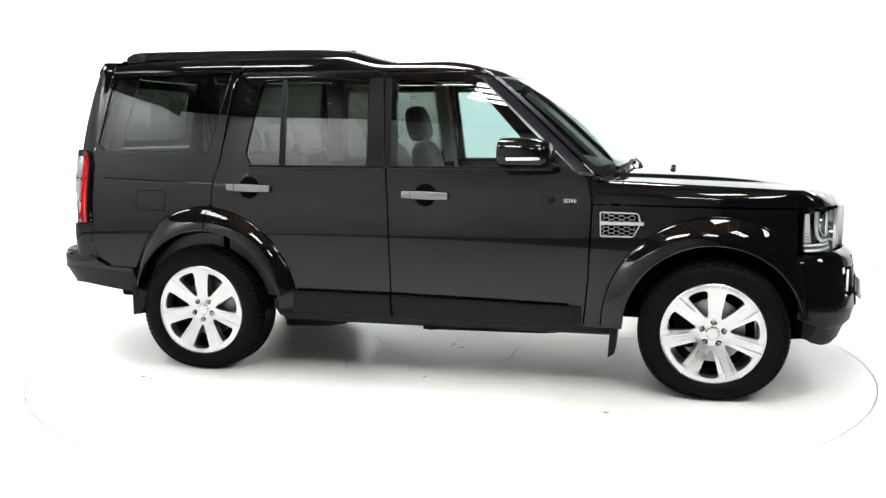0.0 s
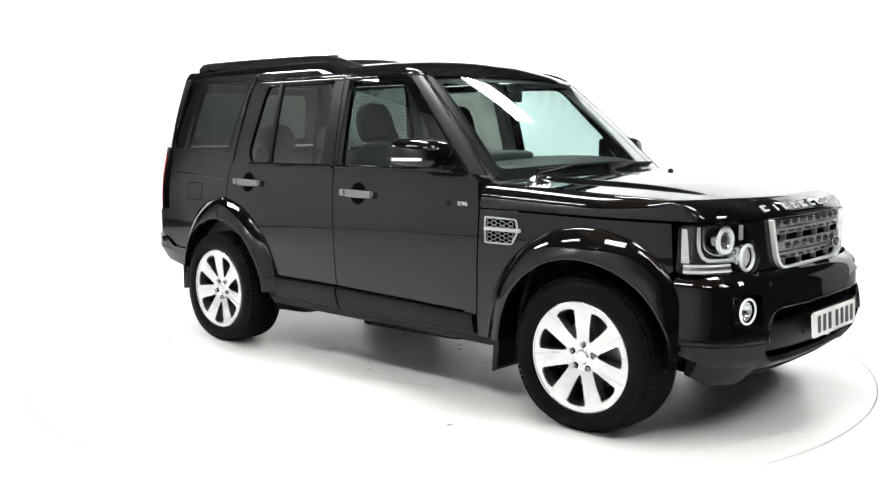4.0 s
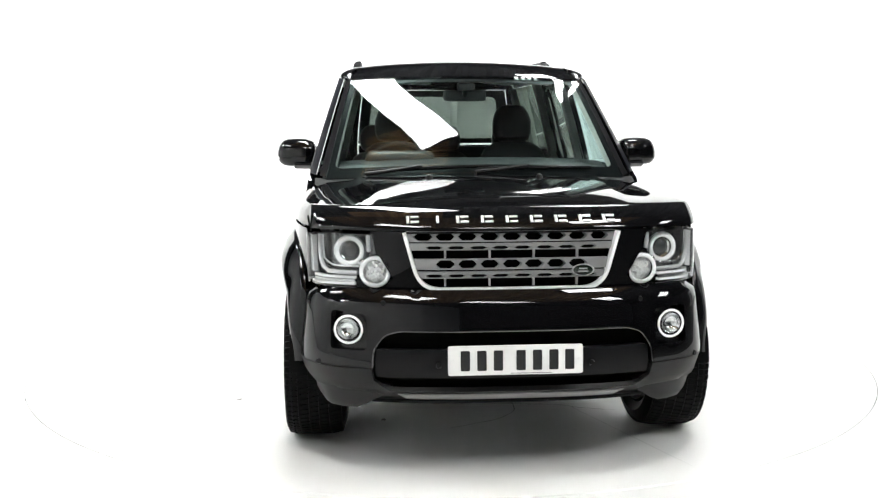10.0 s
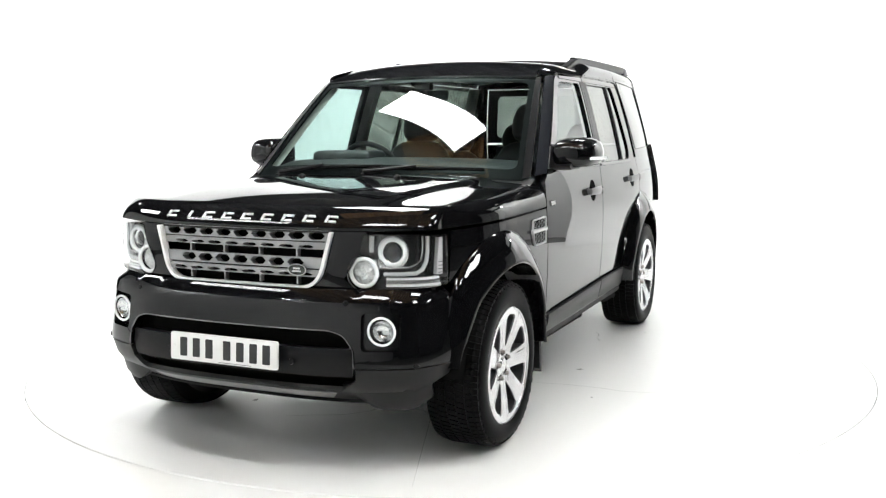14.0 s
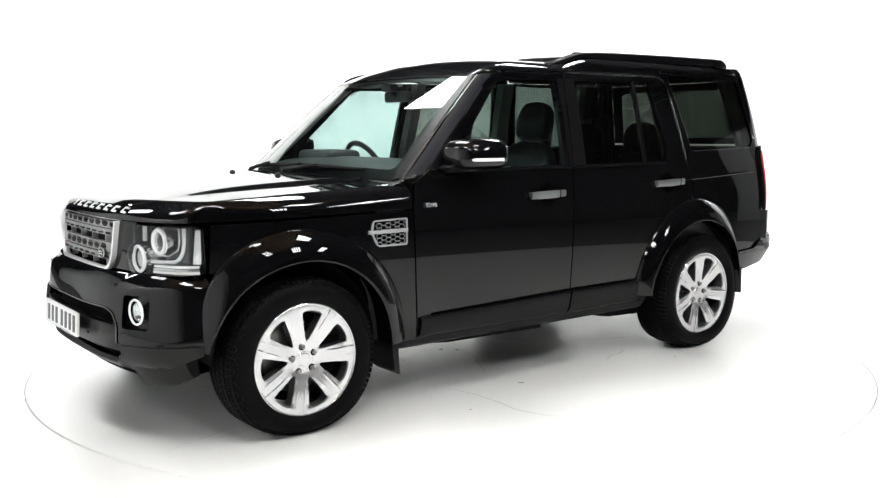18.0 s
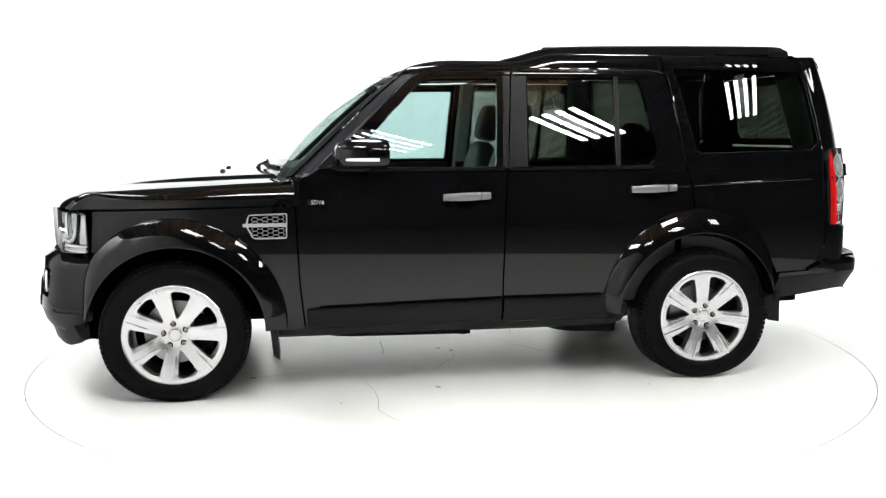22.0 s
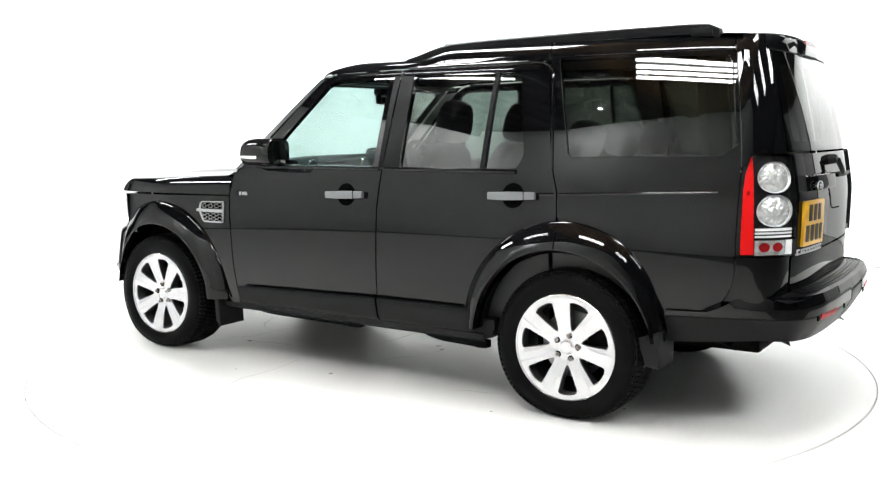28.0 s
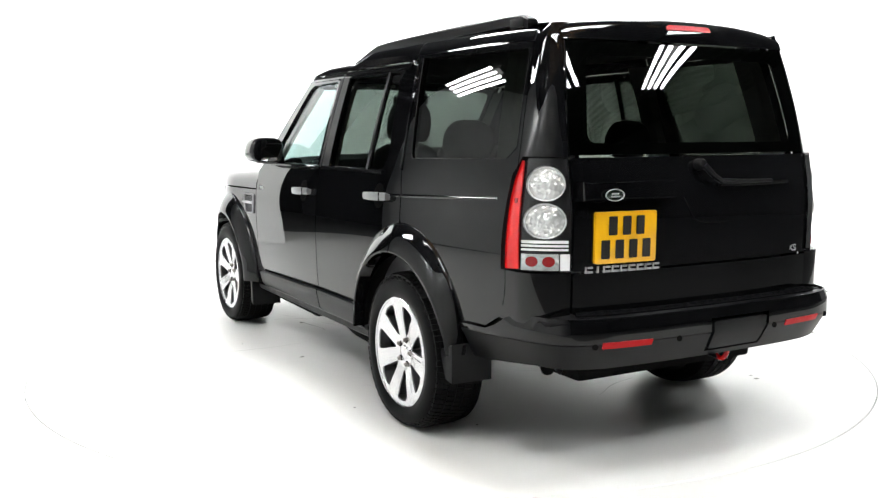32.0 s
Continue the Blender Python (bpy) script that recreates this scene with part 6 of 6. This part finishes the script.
# ---- the car: inside ----
def seat(x, y, name="front_seat", w=0.25, back_h=0.60, head=True, base=0.62):
    s = new(name)
    s.parent = CAR
    s.location = (CX, CY, CZ)
    s["label"] = "black leather seat with a raised headrest"
    c = box(x - 0.26, x + 0.24, y - w, y + w, base - 0.08, base + 0.10, 0.05, 3)
    part("cushion", c, CLOTH, s)
    lean = Matrix.Translation((x - 0.26, y, base + 0.06)) @ Matrix.Rotation(radians(-14), 4, "Y")

    def cushioned(prof, half_depth):
        """A padded slab whose width and thickness follow its height."""
        rows = []
        for h, half, k in prof:
            ring = []
            for i in range(24):
                a = 2 * math.pi * i / 24
                c, q = math.cos(a), math.sin(a)
                ring.append(tuple(lean @ Vector((half_depth * k * math.copysign(abs(c) ** 0.7, c), half * math.copysign(abs(q) ** 0.55, q), h))))
            rows.append(ring)
        return loft(rows, close=True, cap=True)
    bw = w * 0.97
    part("backrest", cushioned([(0.0, bw * 0.9, 0.8), (0.05, bw, 1.0), (back_h * 0.6, bw, 1.0), (back_h * 0.80, bw * 0.93, 0.95), (back_h * 0.92, bw * 0.78, 0.85), (back_h * 0.98, bw * 0.58, 0.65), (back_h, bw * 0.40, 0.35)], 0.075), CLOTH, s, recalc=True)
    if head:
        h0 = back_h + 0.012
        hr = 0.235 if name == "front_seat" else 0.19
        part("headrest", cushioned([(h0, 0.085, 0.4), (h0 + 0.012, 0.112, 0.8), (h0 + 0.05, 0.128, 1.0), (h0 + hr * 0.55, 0.130, 1.0), (h0 + hr * 0.8, 0.112, 0.92), (h0 + hr * 0.94, 0.085, 0.75), (h0 + hr, 0.05, 0.4)], 0.072), CLOTH, s, recalc=True)
        for dy in (-0.05, 0.05):
            part("headrest_post", tube([lean @ Vector((0, dy, h0 - 0.06)), lean @ Vector((0, dy, h0 + 0.03))], 0.007, 8), CHROME, s)


def cabin():
    for y in (0.39, -0.39):
        seat(-0.045, y, base=0.70)
    for y in (0.50, 0.0, -0.50):
        seat(-0.92, y, "rear_seat", 0.235, 0.56, True, 0.66)
    d = part("dashboard", box(0.40, 0.86, -0.72, 0.72, 0.80, 1.19, 0.07, 4), DASH, CAR)
    part("instrument_hood", box(0.40, 0.64, -0.58, -0.20, 1.20, 1.305, 0.045, 3), DASH, d)
    rows = [[(x + 0.03 * (1 - (y / 0.72) ** 2), y, z - 0.02 * abs(y / 0.72) ** 3) for x, z in ((0.395, 1.17), (0.40, 1.235), (0.43, 1.262), (0.50, 1.268), (0.62, 1.262), (0.78, 1.235), (0.92 - 0.12 * abs(y / 0.72) ** 2, 1.19), (0.92 - 0.12 * abs(y / 0.72) ** 2, 1.12))] for y in np.linspace(-0.72, 0.72, 17)]
    part("dash_top", loft(rows), DASH, d, "soft dark dashboard top", recalc=True)
    for y in (0.62, 0.10, -0.05, -0.64):
        part("air_vent", torus((0.392, y, 1.20), (-1, 0, 0.1), 0.042, 0.008), CHROME, d, "round chrome-edged air vent")
    sw = new("steering_wheel")
    sw.parent = CAR
    sw.location = (CX, CY, CZ)
    sw["label"] = "black steering wheel with a round hub"
    n = (-0.9, 0, 0.42)
    part("wheel_rim", torus((0.25, -0.39, 1.175), n, 0.185, 0.017), CLOTH, sw)
    part("wheel_hub", dish((0.27, -0.39, 1.165), n, [(0.0, 0.03), (0.05, 0.028), (0.075, 0.01), (0.08, -0.03)]), DASH, sw)
    for y in (-0.17, 0.17):
        part("wheel_spoke", tube([(0.265, -0.39, 1.17), (0.252, -0.39 + y, 1.175)], 0.018, 8), DASH, sw)
    part("steering_column", tube([(0.29, -0.39, 1.15), (0.45, -0.39, 1.08)], 0.04, 10), DASH, sw)
    part("centre_console", box(-0.45, 0.45, -0.13, 0.13, 0.48, 0.86, 0.03, 2), DASH, CAR)
    # headliner, door cards and inner pillars
    rows = []
    for x in np.linspace(0.22, -2.05, 24):
        rows.append([(x, y, roof_z(min(x, 0.25), y * 1.05) - 0.055) for y in np.linspace(-0.60, 0.60, 13)])
    part("headliner", loft(rows), LINER, CAR)
    for sg in (1, -1):
        for x0, x1 in ((0.72, -0.27), (-0.33, -1.30)):
            rows = [[(x, sg * (side_y(x, z) - 0.075), z) for z in (0.46, 0.8, 1.10, 1.19, 1.20)] for x in np.linspace(x0, x1, 8)]
            for r in rows:
                r.append((r[-1][0], r[-1][1] + sg * 0.055, 1.20))
            part("door_card", loft(rows), DASH, CAR)
        rows = [[(x, sg * (side_y(x, z) - 0.06), z) for z in (0.46, 0.8, 1.10, 1.20, 1.27)] for x in np.linspace(-1.33, -2.14, 8)]
        part("side_trim", loft(rows), DASH, CAR)
        for pts, w in ((((-0.36, 1.15), (-0.40, 1.74)), 0.05), (((-1.24, 1.15), (-1.20, 1.76)), 0.075), (((-2.12, 1.2), (-2.02, 1.76)), 0.07)):
            (xa, za), (xb, zb) = pts
            rows = []
            for t in np.linspace(0, 1, 6):
                x, z = xa + (xb - xa) * t, za + (zb - za) * t
                y = side_y(x, z) - 0.02
                rows.append([(x - w, sg * y, z), (x - w * 0.7, sg * (y - 0.045), z), (x + w * 0.7, sg * (y - 0.045), z), (x + w, sg * y, z)])
            part("inner_pillar", loft(rows), LINER, CAR, recalc=True)
        rows = []
        for s in np.linspace(0.05, 1, 10):
            p = Vector(screen(ws_half(s), s))
            rows.append([(p.x - 0.02, sg * (p.y - 0.005), p.z - 0.02), (p.x - 0.05, sg * (p.y - 0.035), p.z - 0.03), (p.x - 0.11, sg * (p.y + 0.005), p.z - 0.02)])
        part("inner_windscreen_pillar", loft(rows), LINER, CAR, recalc=True)
        part("sun_visor", box(0.10, 0.25, sg * 0.37 - 0.18, sg * 0.37 + 0.18, 1.690, 1.708, 0.008), LINER, CAR)
    mm = part("inside_mirror", box(0.25, 0.29, -0.125, 0.125, 1.585, 1.650, 0.018, 3), DASH, CAR, "black inside mirror hanging from the windscreen")
    part("mirror_face", box(0.246, 0.2485, -0.113, 0.113, 1.594, 1.641, 0.001), MIRROR, mm, "mirror glass facing backwards")
    part("mirror_stalk", tube([(0.28, 0, 1.62), (0.345, 0, 1.675)], 0.015, 8), DASH, mm)
    part("sensor_pod", box(0.30, 0.36, -0.05, 0.05, 1.645, 1.69, 0.015), DASH, mm)
    part("load_floor", box(-2.33, -1.30, -0.56, 0.56, 0.60, 0.66, 0.01), DASH, CAR)
    part("tailgate_trim", box(-2.36, -2.33, -0.56, 0.56, 0.66, 1.29, 0.01), DASH, CAR)
    part("bulkhead", box(0.90, 0.95, -0.70, 0.70, 0.4, 1.12, 0.01), DARK, CAR)


for sg in (1, -1):
    headlamp(sg)
grille()
front_bumper()
plate_front()
letters_front()
for sg in (1, -1):
    flank(sg)
wipers()
for sg in (1, -1):
    tail_lamp(sg)
rear_end()
plate_rear()
cabin()


# ---- marks on the turntable ----
def floor_crack(pts, w, name="crack", z=0.0012):
    rows = []
    for i, p in enumerate(pts):
        d = (Vector(pts[min(i + 1, len(pts) - 1)]) - Vector(pts[max(i - 1, 0)])).normalized()
        k = w * (0.5 + 0.5 * math.sin(math.pi * (i + 0.5) / len(pts))) * random.uniform(0.6, 1.3)
        rows.append([(p[0] - d.y * k, p[1] + d.x * k, z), (p[0] + d.y * k, p[1] - d.x * k, z)])
    ob = part(name, loft(rows), CRACK, None, smooth=False)
    ob.parent = TABLE
    return ob


CRACK = material("floor_crack_dirt", (0.30, 0.30, 0.285), 0.6, vary=0.5, vary_scale=14.0)
random.seed(7)
for i in range(18):
    x, y = random.uniform(-1.3, 1.3), random.uniform(-0.95, 0.95)
    a = random.uniform(0, math.pi)
    n = random.randint(6, 14)
    pts = []
    for k in range(n):
        pts.append((x, y))
        a += random.gauss(0, 0.22)
        x += 0.06 * math.cos(a)
        y += 0.06 * math.sin(a)
    floor_crack(pts, random.uniform(0.001, 0.0028))
for i in range(16):
    x, y = random.uniform(-1.6, 1.6), random.uniform(-1.2, 1.2)
    r = random.uniform(0.005, 0.022)
    bm = bmesh.new()
    bm.faces.new([bm.verts.new((x + r * random.uniform(0.4, 1.3) * math.cos(q), y + r * random.uniform(0.4, 1.3) * math.sin(q), 0.0012)) for q in np.linspace(0, 2 * math.pi, 11)[:-1]])
    ob = part("paint_chip", bm, CRACK, None, smooth=False)
    ob.parent = TABLE
floor_crack([(r * math.cos(radians(20)), r * math.sin(radians(20))) for r in np.linspace(0.7, 2.4, 30)], 0.0008, "panel_joint", 0.0009)


# ---- what moves: the turntable and the car on it ----
def motions():
    rows = []
    for i in range(17):
        t = 2.0 * i
        rows.append((t, pose(0, 0, 0, 0, 0, -13.816 - 7.14878 * t + 0.00179 * t * t)))
    walk(CAR, rows)
    walk(TABLE, rows)


motions()
